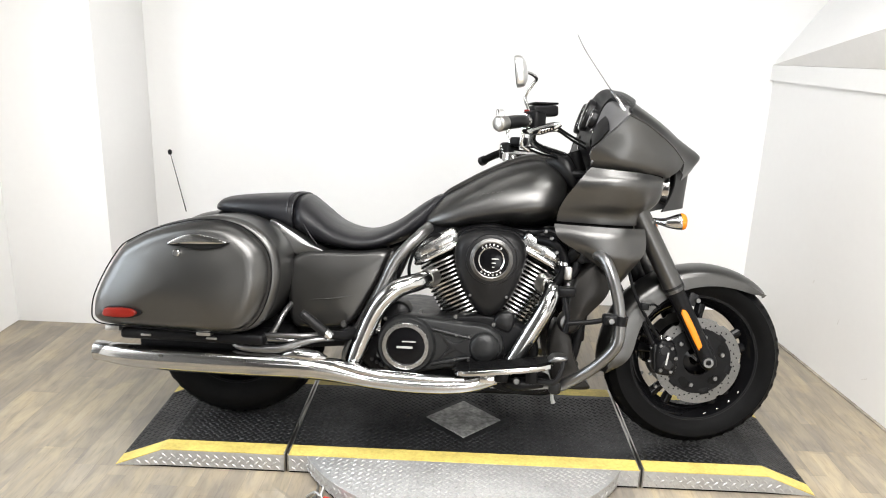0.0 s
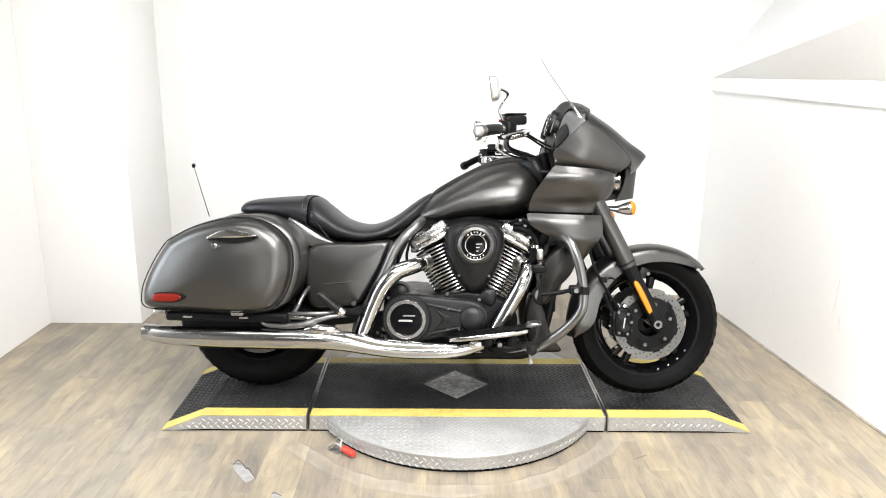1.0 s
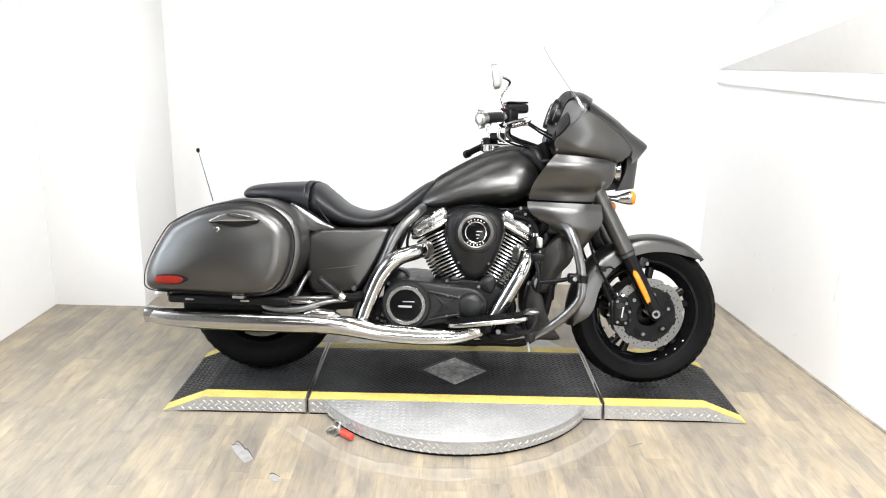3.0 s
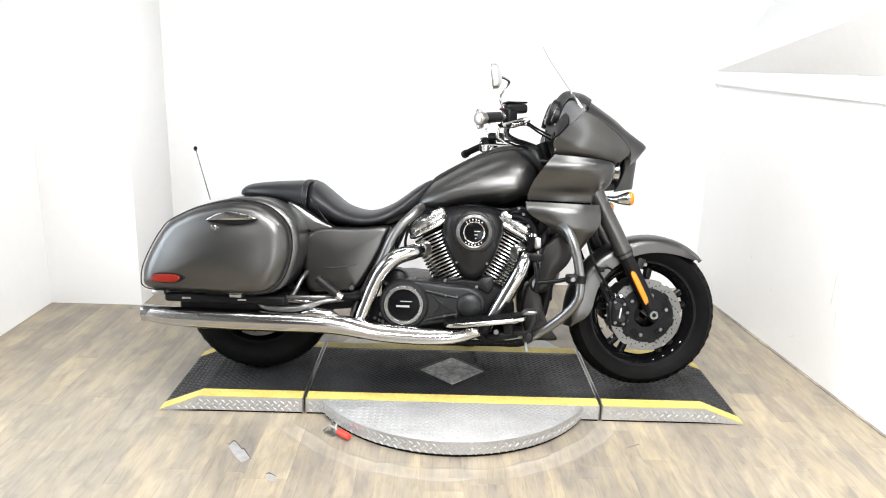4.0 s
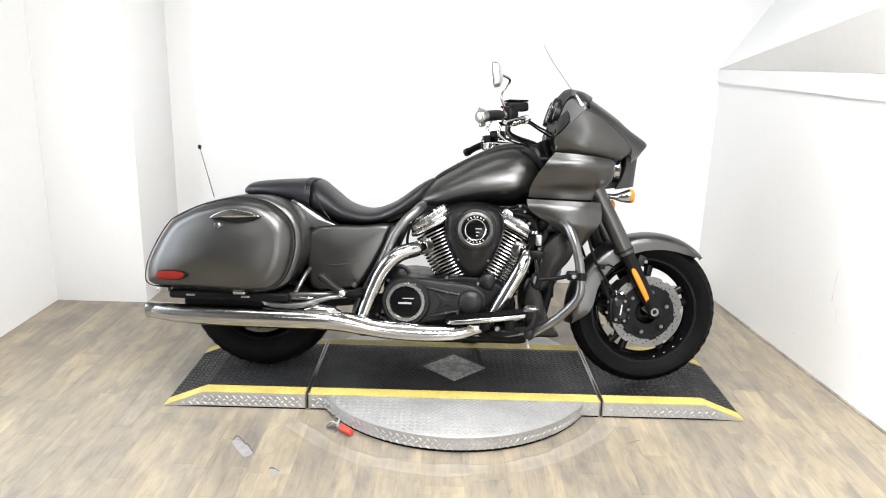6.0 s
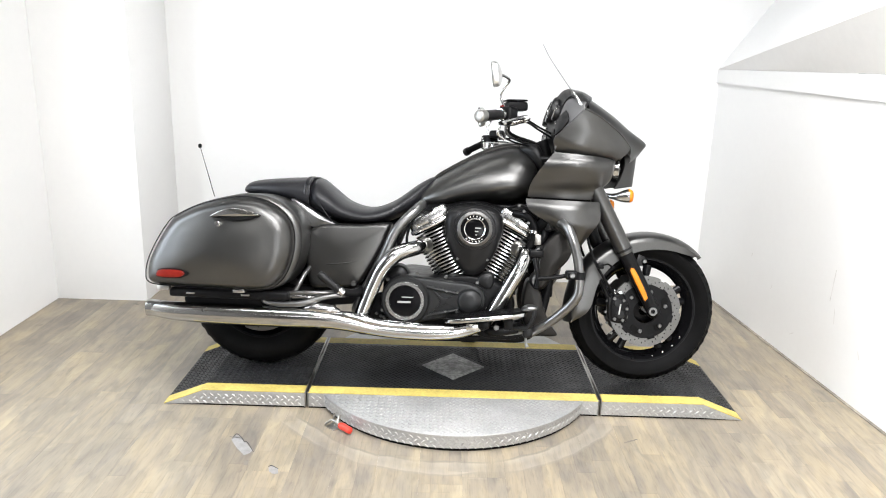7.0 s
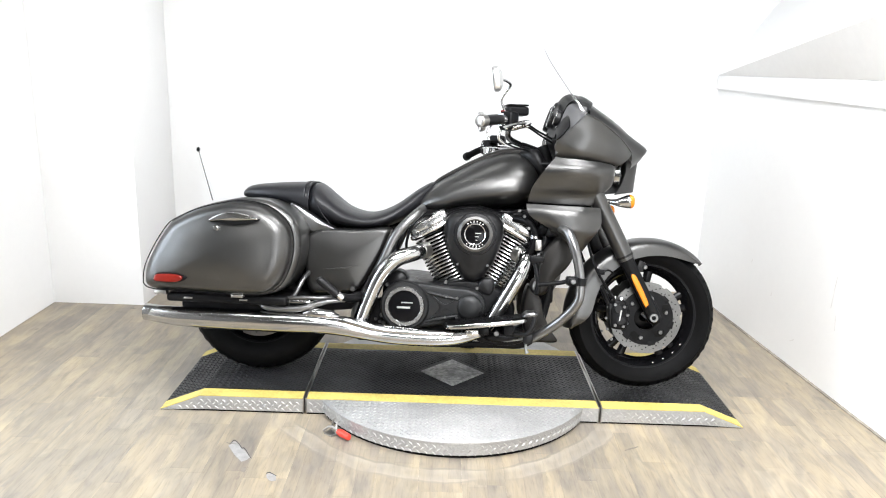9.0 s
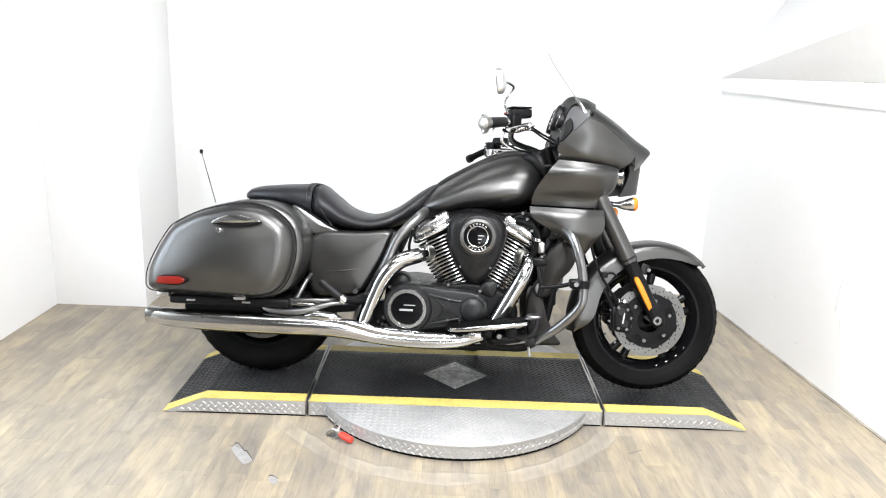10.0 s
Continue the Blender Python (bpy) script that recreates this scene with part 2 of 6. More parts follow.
    # dark knots and nicks here and there
    knots = ramp(noise_of(9.0, (2.2, 0.9, 1), 3), [(0.70, (0, 0, 0)), (0.745, (0.75, 0.75, 0.75)), (1.0, (0.8, 0.8, 0.8))])
    dark = n.new("ShaderNodeRGB")
    dark.outputs[0].default_value = (0.17, 0.145, 0.12, 1)
    col = mix("MIX", knots, col, dark.outputs[0])
    # the ring that the turntable has worn into the floor, on its open side
    off = n.new("ShaderNodeVectorMath")
    off.operation = "SUBTRACT"
    off.inputs[1].default_value = (-0.03, 0.03, 0)
    ln(geo.outputs["Position"], off.inputs[0])
    ln_ = n.new("ShaderNodeVectorMath")
    ln_.operation = "LENGTH"
    ln(off.outputs[0], ln_.inputs[0])
    wob = n.new("ShaderNodeMath")
    wob.operation = "MULTIPLY_ADD"
    wob.inputs[1].default_value = 0.075
    ln(noise_of(5.0, (1, 1, 1), 4, geo.outputs["Position"]), wob.inputs[0]), ln(ln_.outputs["Value"], wob.inputs[2])
    sep = n.new("ShaderNodeSeparateXYZ")
    ln(geo.outputs["Position"], sep.inputs[0])
    front = n.new("ShaderNodeMapRange")
    front.inputs["From Min"].default_value, front.inputs["From Max"].default_value = -0.30, -0.42
    ln(sep.outputs[1], front.inputs["Value"])

    patchy = ramp(noise_of(4.5, (1, 1, 1), 4, geo.outputs["Position"]), [(0.36, (0.12, 0.12, 0.12)), (0.56, (1, 1, 1)), (1.0, (1, 1, 1))])

    def worn(stops, rgb):
        band = ramp(wob.outputs[0], stops)
        k = n.new("ShaderNodeMath")
        k.operation = "MULTIPLY"
        ln(band, k.inputs[0]), ln(node("ShaderNodeMath", "MULTIPLY", front.outputs[0], patchy), k.inputs[1])
        g = n.new("ShaderNodeRGB")
        g.outputs[0].default_value = (*rgb, 1)
        return mix("MIX", k.outputs[0], col, g.outputs[0])

    def grey(v):
        return (v, v, v)

    col = worn([(0.752, grey(0)), (0.758, grey(0.42)), (0.79, grey(0.20)), (0.82, grey(0.34)), (0.826, grey(0.0))], (0.43, 0.39, 0.335))
    col = worn([(0.743, grey(0)), (0.747, grey(0.75)), (0.752, grey(0.75)), (0.756, grey(0))], (0.19, 0.17, 0.145))
    col = worn([(0.822, grey(0)), (0.828, grey(0.6)), (0.834, grey(0)), (0.90, grey(0)), (0.92, grey(0.25)), (0.94, grey(0))], (0.24, 0.21, 0.18))
    ln(col, p.inputs["Base Color"])
    rr = n.new("ShaderNodeMapRange")
    rr.inputs["To Min"].default_value, rr.inputs["To Max"].default_value = 0.28, 0.48
    ln(noise_of(4.0, (1, 1, 1), 5), rr.inputs["Value"])
    ln(rr.outputs[0], p.inputs["Roughness"])
    b = n.new("ShaderNodeBump")
    b.inputs["Strength"].default_value, b.inputs["Distance"].default_value = 0.15, 0.001
    ln(noise_of(30.0, (6.0, 0.6, 1), 5), b.inputs["Height"])
    ln(b.outputs[0], p.inputs["Normal"])
    return m


M_FLOOR = floor_material()


# ---- mesh helpers ----
def V(*a):
    return Vector(a)


def finish(bm, angle=40):
    bmesh.ops.recalc_face_normals(bm, faces=bm.faces)
    me = bpy.data.meshes.new("mesh")
    bm.to_mesh(me)
    bm.free()
    for f in me.polygons:
        f.use_smooth = True
    me.set_sharp_from_angle(angle=radians(angle))
    return me


def part(name, bm, mat, parent=None, label="", angle=40):
    ob = new(name, finish(bm, angle))
    ob.data.materials.append(mat)
    ob.parent = parent
    return tagged(ob, label)


def thing(name, m, label, category, group="", kind=""):
    ob = new(name)
    ob.empty_display_size = 0.1
    ob.matrix_basis = m
    return tagged(ob, label, category, group, kind)


def curve(pts, n, closed=False):
    """Catmull-Rom through the points, n samples evenly in parameter."""
    pts = [Vector(p) for p in pts]
    k = len(pts)
    segs = k if closed else k - 1
    out = []
    total = n if closed else n - 1
    for i in range(n):
        s = i * segs / total
        j = min(int(s), segs - 1)
        t = s - j
        if closed:
            a, b, c, d = (pts[(j + o) % k] for o in (-1, 0, 1, 2))
        else:
            b, c = pts[j], pts[j + 1]
            a = pts[j - 1] if j else 2 * b - c
            d = pts[j + 2] if j + 2 < k else 2 * c - b
        out.append(0.5 * (2 * b + (c - a) * t + (2 * a - 5 * b + 4 * c - d) * t * t + (3 * b - a - 3 * c + d) * t ** 3))
    return out


def lofted(rings, closed=True, caps=True):
    """A skin over rings with equal counts."""
    bm = bmesh.new()
    vs = [[bm.verts.new(p) for p in r] for r in rings]
    n = len(rings[0])
    for a, b in zip(vs, vs[1:]):
        for i in range(n if closed else n - 1):
            j = (i + 1) % n
            bm.faces.new((a[i], a[j], b[j], b[i]))
    if caps and closed:
        bm.faces.new(vs[0][::-1])
        bm.faces.new(vs[-1])
    return bm


def join(*bms):
    out = bmesh.new()
    for b in bms:
        me = bpy.data.meshes.new("tmp")
        b.to_mesh(me)
        b.free()
        out.from_mesh(me)
        bpy.data.meshes.remove(me)
    return out


def moved(bm, m):
    bmesh.ops.transform(bm, matrix=m, verts=bm.verts)
    return bm


def mirrored(bm):
    bmesh.ops.transform(bm, matrix=Matrix.Diagonal((1, -1, 1, 1)), verts=bm.verts)
    bmesh.ops.reverse_faces(bm, faces=bm.faces)
    return bm


def box(x0, x1, y0, y1, z0, z1, bevel=0.0, seg=2):
    bm = bmesh.new()
    bmesh.ops.create_cube(bm, size=1)
    bmesh.ops.transform(bm, matrix=Matrix.LocRotScale(((x0 + x1) / 2, (y0 + y1) / 2, (z0 + z1) / 2), None,
                                                      (abs(x1 - x0), abs(y1 - y0), abs(z1 - z0))), verts=bm.verts)
    if bevel:
        bmesh.ops.bevel(bm, geom=bm.edges[:], offset=bevel, segments=seg, affect="EDGES", profile=0.5)
    return bm


def tube(path, radius, n=None, sides=14, flat=1.0):
    """A swept tube through the points; radius a number or one for each point."""
    k = len(path)
    n = n or max(2, (k - 1) * 8 + 1)
    rad = [radius] * k if isinstance(radius, (int, float)) else list(radius)
    c = curve(path, n) if k > 2 else [Vector(path[0]).lerp(Vector(path[1]), i / (n - 1)) for i in range(n)]
    rr = [r.x for r in curve([(r, 0, 0) for r in rad], n)]
    rings, side = [], None
    for i, p in enumerate(c):
        d = (c[min(i + 1, n - 1)] - c[max(i - 1, 0)]).normalized()
        if side is None:
            side = d.cross(V(0, 0, 1) if abs(d.z) < 0.9 else V(1, 0, 0)).normalized()
        side = (side - d * side.dot(d)).normalized()
        up = side.cross(d)
        rings.append([p + rr[i] * (math.cos(a) * side + flat * math.sin(a) * up) for a in (2 * math.pi * j / sides for j in range(sides))])
    return lofted(rings)


def lathe(profile, centre=(0, 0, 0), steps=48, axis="y", closed=False):
    """Turn (radius, offset) pairs round an axis through centre; offset runs along the axis."""
    rings = []
    for j in range(steps):
        a = 2 * math.pi * j / steps
        ca, sa = math.cos(a), math.sin(a)
        rings.append([{"y": V(r * ca, o, r * sa), "z": V(r * ca, r * sa, o), "x": V(o, r * ca, r * sa)}[axis] + V(*centre) for r, o in profile])
    bm = bmesh.new()
    vs = [[bm.verts.new(p) for p in r] for r in rings]
    k = len(profile)
    for j in range(steps):
        a, b = vs[j], vs[(j + 1) % steps]
        for i in range(k if closed else k - 1):
            i2 = (i + 1) % k
            bm.faces.new((a[i], b[i], b[i2], a[i2]))
    bmesh.ops.remove_doubles(bm, verts=bm.verts, dist=1e-5)
    return bm


def pillow(profile, y0, y1, edge=0.02, dome=0.008, n=64, inset=0.0):
    """A rounded solid with a side outline of (x, z) pairs, from lateral y0 to y1; the y1 face is rounded off and slightly domed."""
    c = curve([(x, 0, z) for x, z in profile], n, closed=True)
    mid = sum(c, V(0, 0, 0)) / n
    size = max((p - mid).length for p in c)
    s = 1 if y1 > y0 else -1
    rings = []
    steps = [(0, y0 - 0 * s)] + [(edge * (1 - math.cos(a)), y1 - s * edge * (1 - math.sin(a))) for a in (i * math.pi / 12 for i in range(7))]
    for ins, y in steps:
        rings.append([V(p.x + (mid.x - p.x) * ins / size, y, p.z + (mid.z - p.z) * ins / size) for p in c])
    base = 1 - edge / size
    for f in (0.85, 0.65, 0.4, 0.15):
        rings.append([V(mid.x + (p.x - mid.x) * base * f, y1 + s * dome * (1 - f * f), mid.z + (p.z - mid.z) * base * f) for p in c])
    return lofted(rings)


def station_loft(stations, n=33, ring=32, power=2.4, low=0.5):
    """A body along x: stations of x, top, bottom, half width. low: where between bottom and top it is widest."""
    k = len(stations)
    st = curve([(a, b, c) for a, b, c, d in stations], n)
    hw = [p.x for p in curve([(d, 0, 0) for a, b, c, d in stations], n)]
    rings = []
    for p, w in zip(st, hw):
        x, top, bot = p
        mid = bot + (top - bot) * low
        r = []
        for j in range(ring):
            a = 2 * math.pi * j / ring
            ca, sa = math.cos(a), math.sin(a)
            cy = math.copysign(abs(ca) ** (2 / power), ca) * max(w, 0.002)
            sz = math.copysign(abs(sa) ** (2 / power), sa)
            r.append(V(x, cy, mid + sz * ((top - mid) if sz > 0 else (mid - bot))))
        rings.append(r)
    return lofted(rings)


def shell(rows, nu=14, nv=14, thick=0.004):
    """A smooth curved panel through a net of points, with thickness."""
    rws = [curve(r, nu) if len(r) > 2 else [Vector(r[0]).lerp(Vector(r[1]), i / (nu - 1)) for i in range(nu)] for r in rows]
    cols = []
    for i in range(nu):
        q = [r[i] for r in rws]
        cols.append(curve(q, nv) if len(q) > 2 else [q[0].lerp(q[1], j / (nv - 1)) for j in range(nv)])
    nor = []
    for i in range(nu):
        nr = []
        for j in range(nv):
            a = cols[min(i + 1, nu - 1)][j] - cols[max(i - 1, 0)][j]
            b = cols[i][min(j + 1, nv - 1)] - cols[i][max(j - 1, 0)]
            nr.append(a.cross(b).normalized())
        nor.append(nr)
    bm = bmesh.new()
    A = [[bm.verts.new(cols[i][j] + nor[i][j] * thick / 2) for j in range(nv)] for i in range(nu)]
    B = [[bm.verts.new(cols[i][j] - nor[i][j] * thick / 2) for j in range(nv)] for i in range(nu)]
    for i in range(nu - 1):
        for j in range(nv - 1):
            bm.faces.new((A[i][j], A[i + 1][j], A[i + 1][j + 1], A[i][j + 1]))
            bm.faces.new((B[i][j], B[i][j + 1], B[i + 1][j + 1], B[i + 1][j]))
    rim = [(i, 0) for i in range(nu)] + [(nu - 1, j) for j in range(1, nv)] + [(i, nv - 1) for i in range(nu - 2, -1, -1)] + [(0, j) for j in range(nv - 2, 0, -1)]
    for (i, j), (k, l) in zip(rim, rim[1:] + rim[:1]):
        bm.faces.new((A[i][j], B[i][j], B[k][l], A[k][l]))
    return bm


def bolt(x, y, z, r=0.006, depth=0.006, side=-1):
    return lathe([(0, side * depth), (r * 0.8, side * depth), (r, side * depth * 0.6), (r, 0), (0, 0)], (x, y, z), 10)


# ---- the room ----
def prism(corners, z0, z1):
    """An upright solid over a floor outline of (x, y) pairs."""
    return lofted([[V(x, y, z0) for x, y in corners], [V(x, y, z1) for x, y in corners]])


def right_x(y):
    return 1.56 + (BACK - y) * 0.092


T = 0.12
DOOR0, DOOR1 = 0.55, 2.05    # sides of the added, unseen entrance


def structure(name, bm, mat, label, category, angle=30):
    return tagged(part(name, bm, mat, None, label, angle), "", category, "", "structure")


structure("floor", box(LEFT - T, 2.4, FRONT - T, BACK + T, -0.12, -0.004), M_GAP, "dark screed under pale oak vinyl planks", "floor")
structure("wall_back", box(LEFT, 2.4, BACK, BACK + T, -0.01, CEIL), M_WALL, "smooth white painted back wall", "wall")
# unseen stretch of wall, darkened for what the saddlebags reflect
structure("wall_unseen_side", box(LEFT - T, LEFT, FRONT, -1.9, -0.01, CEIL), M_DARK, "unseen side wall, dark so that the bags reflect dark", "wall")
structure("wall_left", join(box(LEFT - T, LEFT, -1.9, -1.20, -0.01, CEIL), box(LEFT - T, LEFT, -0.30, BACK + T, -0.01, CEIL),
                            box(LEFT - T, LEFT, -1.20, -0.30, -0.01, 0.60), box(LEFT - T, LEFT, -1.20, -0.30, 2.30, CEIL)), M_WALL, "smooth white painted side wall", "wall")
structure("wall_column", box(LEFT, -1.74, 0.94, BACK - 0.002, -0.01, CEIL, 0.004), M_WALL, "white boxed column in the room's corner", "column")
# unseen front wall, split into dark and white to shape the bike's reflections
structure("wall_unseen_front", box(LEFT - T, -0.2, FRONT - T, FRONT, -0.01, CEIL), M_DARK, "unseen closing wall, kept dark for dark reflections", "wall")
structure("wall_unseen_white", join(box(-0.2, DOOR0, FRONT - T, FRONT, -0.01, CEIL), box(DOOR1, 2.4, FRONT - T, FRONT, -0.01, CEIL), box(DOOR0, DOOR1, FRONT - T, FRONT, 2.15, CEIL)), M_WALL, "unseen white wall part, added for bright reflections on the fender", "wall")
RISE = 0.0205                 # how far the capping climbs for each metre towards the front


def sloped(corners, z0, tops):
    """As prism(), with a top height for each corner."""
    return lofted([[V(x, y, z0) for x, y in corners], [V(x, y, z) for (x, y), z in zip(corners, tops)]])


LONG = (BACK - FRONT) * RISE
structure("wall_right", sloped([(right_x(BACK), BACK + T), (right_x(FRONT), FRONT), (right_x(FRONT) + T, FRONT), (right_x(BACK) + T, BACK + T)], -0.01, (1.36, 1.36 + LONG, 1.36 + LONG, 1.36)),
          M_WALL, "low white painted wall below a sloping soffit", "wall")
structure("trim", sloped([(right_x(BACK - .003) - 0.006, BACK - .003), (right_x(FRONT) - 0.006, FRONT + .003), (right_x(FRONT) + 0.03, FRONT + .003), (right_x(BACK) + 0.03, BACK - .003)], 1.288, (1.364, 1.364 + LONG, 1.364 + LONG, 1.364)),
          M_WALL, "white painted capping board along the wall", "trim")


def soffit():
    """Sloping facets that rise from the corner towards the room's front."""
    p0 = V(right_x(BACK) - 0.004, BACK + 0.004, 1.365)
    e1 = V(right_x(FRONT) - 0.004, FRONT, 1.365 + LONG)
    e2 = V(1.565, -0.13, 1.648)
    e2 = p0 + (e2 - p0) * 4.6
    e3 = V(right_x(e2.y) + 0.03, e2.y - 0.02, CEIL + 0.02)
    e4 = V(1.552 + 0.287 * 3.4, BACK + 0.004, 1.365 + 0.40 * 3.4)
    out = []
    for tri in ((p0, e1, e2, e3), (p0, e3, e4)):
        k = len(tri)
        o = V(T, 0, 0.04)
        bm = lofted([list(tri), [q + o for q in tri]], True, False)
        for ring, flip in ((list(tri), 1), ([q + o for q in tri], -1)):
            for m in range(1, k - 1):
                bm.faces.new([bm.verts.new(q) for q in (ring[0], ring[m], ring[m + 1])][::flip])
        bmesh.ops.remove_doubles(bm, verts=bm.verts, dist=1e-5)
        out.append(bm)
    return out


structure("floor_joint", prism([(right_x(BACK - .004) - 0.005, BACK - .004), (right_x(FRONT) - 0.005, FRONT + .004), (right_x(FRONT) + 0.01, FRONT + .004), (right_x(BACK) + 0.01, BACK - .004)], 0.0005, 0.005),
          M_SEALANT, "thin dark joint between floor and wall", "trim")
low, high = soffit()
structure("wall_soffit", low, M_SHADE, "sloping soffit above the low wall, shade put into its paint", "soffit", 5)
structure("wall_slope", high, M_WALL, "white painted slope above the darkened soffit", "wall", 5)
# unseen window assumed from the bag's bluish sheen; also brightens the right wall
win = structure("assumed_window_1", join(box(LEFT - 0.02, LEFT + 0.02, -1.28, -1.20, 0.52, 2.38, 0.004), box(LEFT - 0.02, LEFT + 0.02, -0.30, -0.22, 0.52, 2.38, 0.004),
                                 box(LEFT - 0.02, LEFT + 0.02, -1.20, -0.30, 2.3, 2.38, 0.004), box(LEFT - 0.02, LEFT + 0.02, -1.20, -0.30, 0.52, 0.60, 0.004)), M_WHITE, "unseen white framed window, assumed from the bag's bluish sheen", "window")
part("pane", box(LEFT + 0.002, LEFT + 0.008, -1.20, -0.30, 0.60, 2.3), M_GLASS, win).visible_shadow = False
# unseen entrance, added so that fender and fairing reflect a bright source
entrance = structure("added_door_1", join(box(DOOR0, DOOR0 + 0.06, FRONT - 0.08, FRONT - 0.02, 0.0, 2.15, 0.004), box(DOOR1 - 0.06, DOOR1, FRONT - 0.08, FRONT - 0.02, 0.0, 2.15, 0.004),
                                     box(DOOR0 + 0.06, DOOR1 - 0.06, FRONT - 0.08, FRONT - 0.02, 2.09, 2.15, 0.004), box(DOOR0 + 0.06, DOOR1 - 0.06, FRONT - 0.08, FRONT - 0.02, 0.0, 0.06, 0.004)),
                    M_WHITE, "unseen glass entrance, added as a bright source to reflect", "door")
part("pane", box(DOOR0 + 0.06, DOOR1 - 0.06, FRONT - 0.055, FRONT - 0.045, 0.06, 2.09), M_GLASS, entrance).visible_shadow = False
structure("ceiling", box(LEFT - T, 2.4, FRONT - T, BACK + T, CEIL, CEIL + T), M_CEIL, "plain dark grey ceiling", "ceiling")

for lx, ly, deep, power in LAMPS:
    fx = thing("ceiling_light", pose(lx, ly, CEIL), "white fluorescent ceiling light with a flat diffuser", "ceiling light", "ceiling lights")
    w = long_side(power) / 2
    part("frame", box(-w - 0.035, w + 0.035, -deep / 2 - 0.04, deep / 2 + 0.04, -0.06, 0, 0.008), M_WHITE, fx)
    part("diffuser", box(-w, w, -deep / 2, deep / 2, -0.072, -0.061, 0.003), M_LAMP, fx)


# ---- the turntable and its platform ----
def lozenges(inside, x0, x1, y0, y1, z, step=0.026, length=0.021, width=0.0075, high=0.0026):
    """The raised bars of tread plate, turned both ways by turns, where inside(x, y) holds."""
    verts, faces = [], []
    row = 0
    y = y0
    while y < y1:
        x = x0 + (row % 2) * step / 2
        col = row // 2
        while x < x1:
            if inside(x, y):
                a = radians(42 if row % 2 else -42)
                ca, sa = math.cos(a), math.sin(a)
                i = len(verts)
                for u, v, w in ((-length / 2, 0, 0), (0, -width / 2, 0), (length / 2, 0, 0), (0, width / 2, 0), (-length / 4, 0, high), (length / 4, 0, high)):
                    verts.append((x + u * ca - v * sa, y + u * sa + v * ca, z + w))
                faces += [(i, i + 1, i + 4), (i + 1, i + 5, i + 4), (i + 1, i + 2, i + 5), (i + 2, i + 3, i + 5), (i + 3, i + 4, i + 5), (i + 3, i, i + 4)]
            x += step
        y += step / 2
        row += 1
    me = bpy.data.meshes.new("lozenges")
    me.from_pydata(verts, [], faces)
    return me


def stuff_part(name, me, mat, parent, label=""):
    ob = new(name, me)
    me.materials.append(mat)
    ob.parent = parent
    return tagged(ob, label, "", "", "stuff")


RAD, HALF, GAP = 0.609, 0.297, 0.602
disc = thing("turntable", pose(0, 0, 0), "round aluminium tread-plate turntable set on the plank floor", "turntable")
part("drum", lathe([(0, 0.014), (RAD - 0.004, 0.014), (RAD - 0.004, H - 0.01), (0, H - 0.01)], (0, 0, 0), 128, "z"), M_PLATE, disc)
# black ring added as the shadow line below the rim
part("base_shade_ring", lathe([(RAD - 0.03, 0.0), (RAD - 0.012, 0.0), (RAD - 0.012, 0.0145), (RAD - 0.03, 0.0145)], (0, 0, 0), 96, "z", True), M_GAP, disc, "black ring standing in for the shadow line below the rim")
part("top_plate", lathe([(0, H - 0.010), (RAD, H - 0.010), (RAD, H - 0.0035), (RAD - 0.002, H - 0.002), (0, H - 0.002)], (0, 0, 0), 128, "z"), M_PLATE, disc, "worn aluminium tread plate")
def worn_spot(x, y):
    """Where boots have flattened the tread bars."""
    return abs(x + 0.04) < 0.15 + 0.05 * math.sin(17 * y) and y > -0.47 - 0.1 * x


for worn_here, proud in ((False, 0.0028), (True, 0.0022)):
    stuff_part("tread", lozenges(lambda x, y: x * x + y * y < (RAD - 0.015) ** 2 and y < -HALF - 0.01 and worn_spot(x, y) == worn_here,
                                 -RAD, RAD, -RAD, 0, H - 0.002, high=proud), M_LOZENGE, disc)


def rim_tread():
    """Tread bars standing round the drum."""
    flat = lozenges(lambda x, y: True, -1.2 * RAD, 1.2 * RAD, 0.018, H - 0.016, 0, 0.03)
    for v in flat.vertices:
        a, z, w = v.co.x / RAD, v.co.y, v.co.z
        r = RAD - 0.004 + w
        v.co = (r * math.sin(a), -r * math.cos(a), z)
    return flat


stuff_part("rim_tread", rim_tread(), M_LOZENGE, disc)


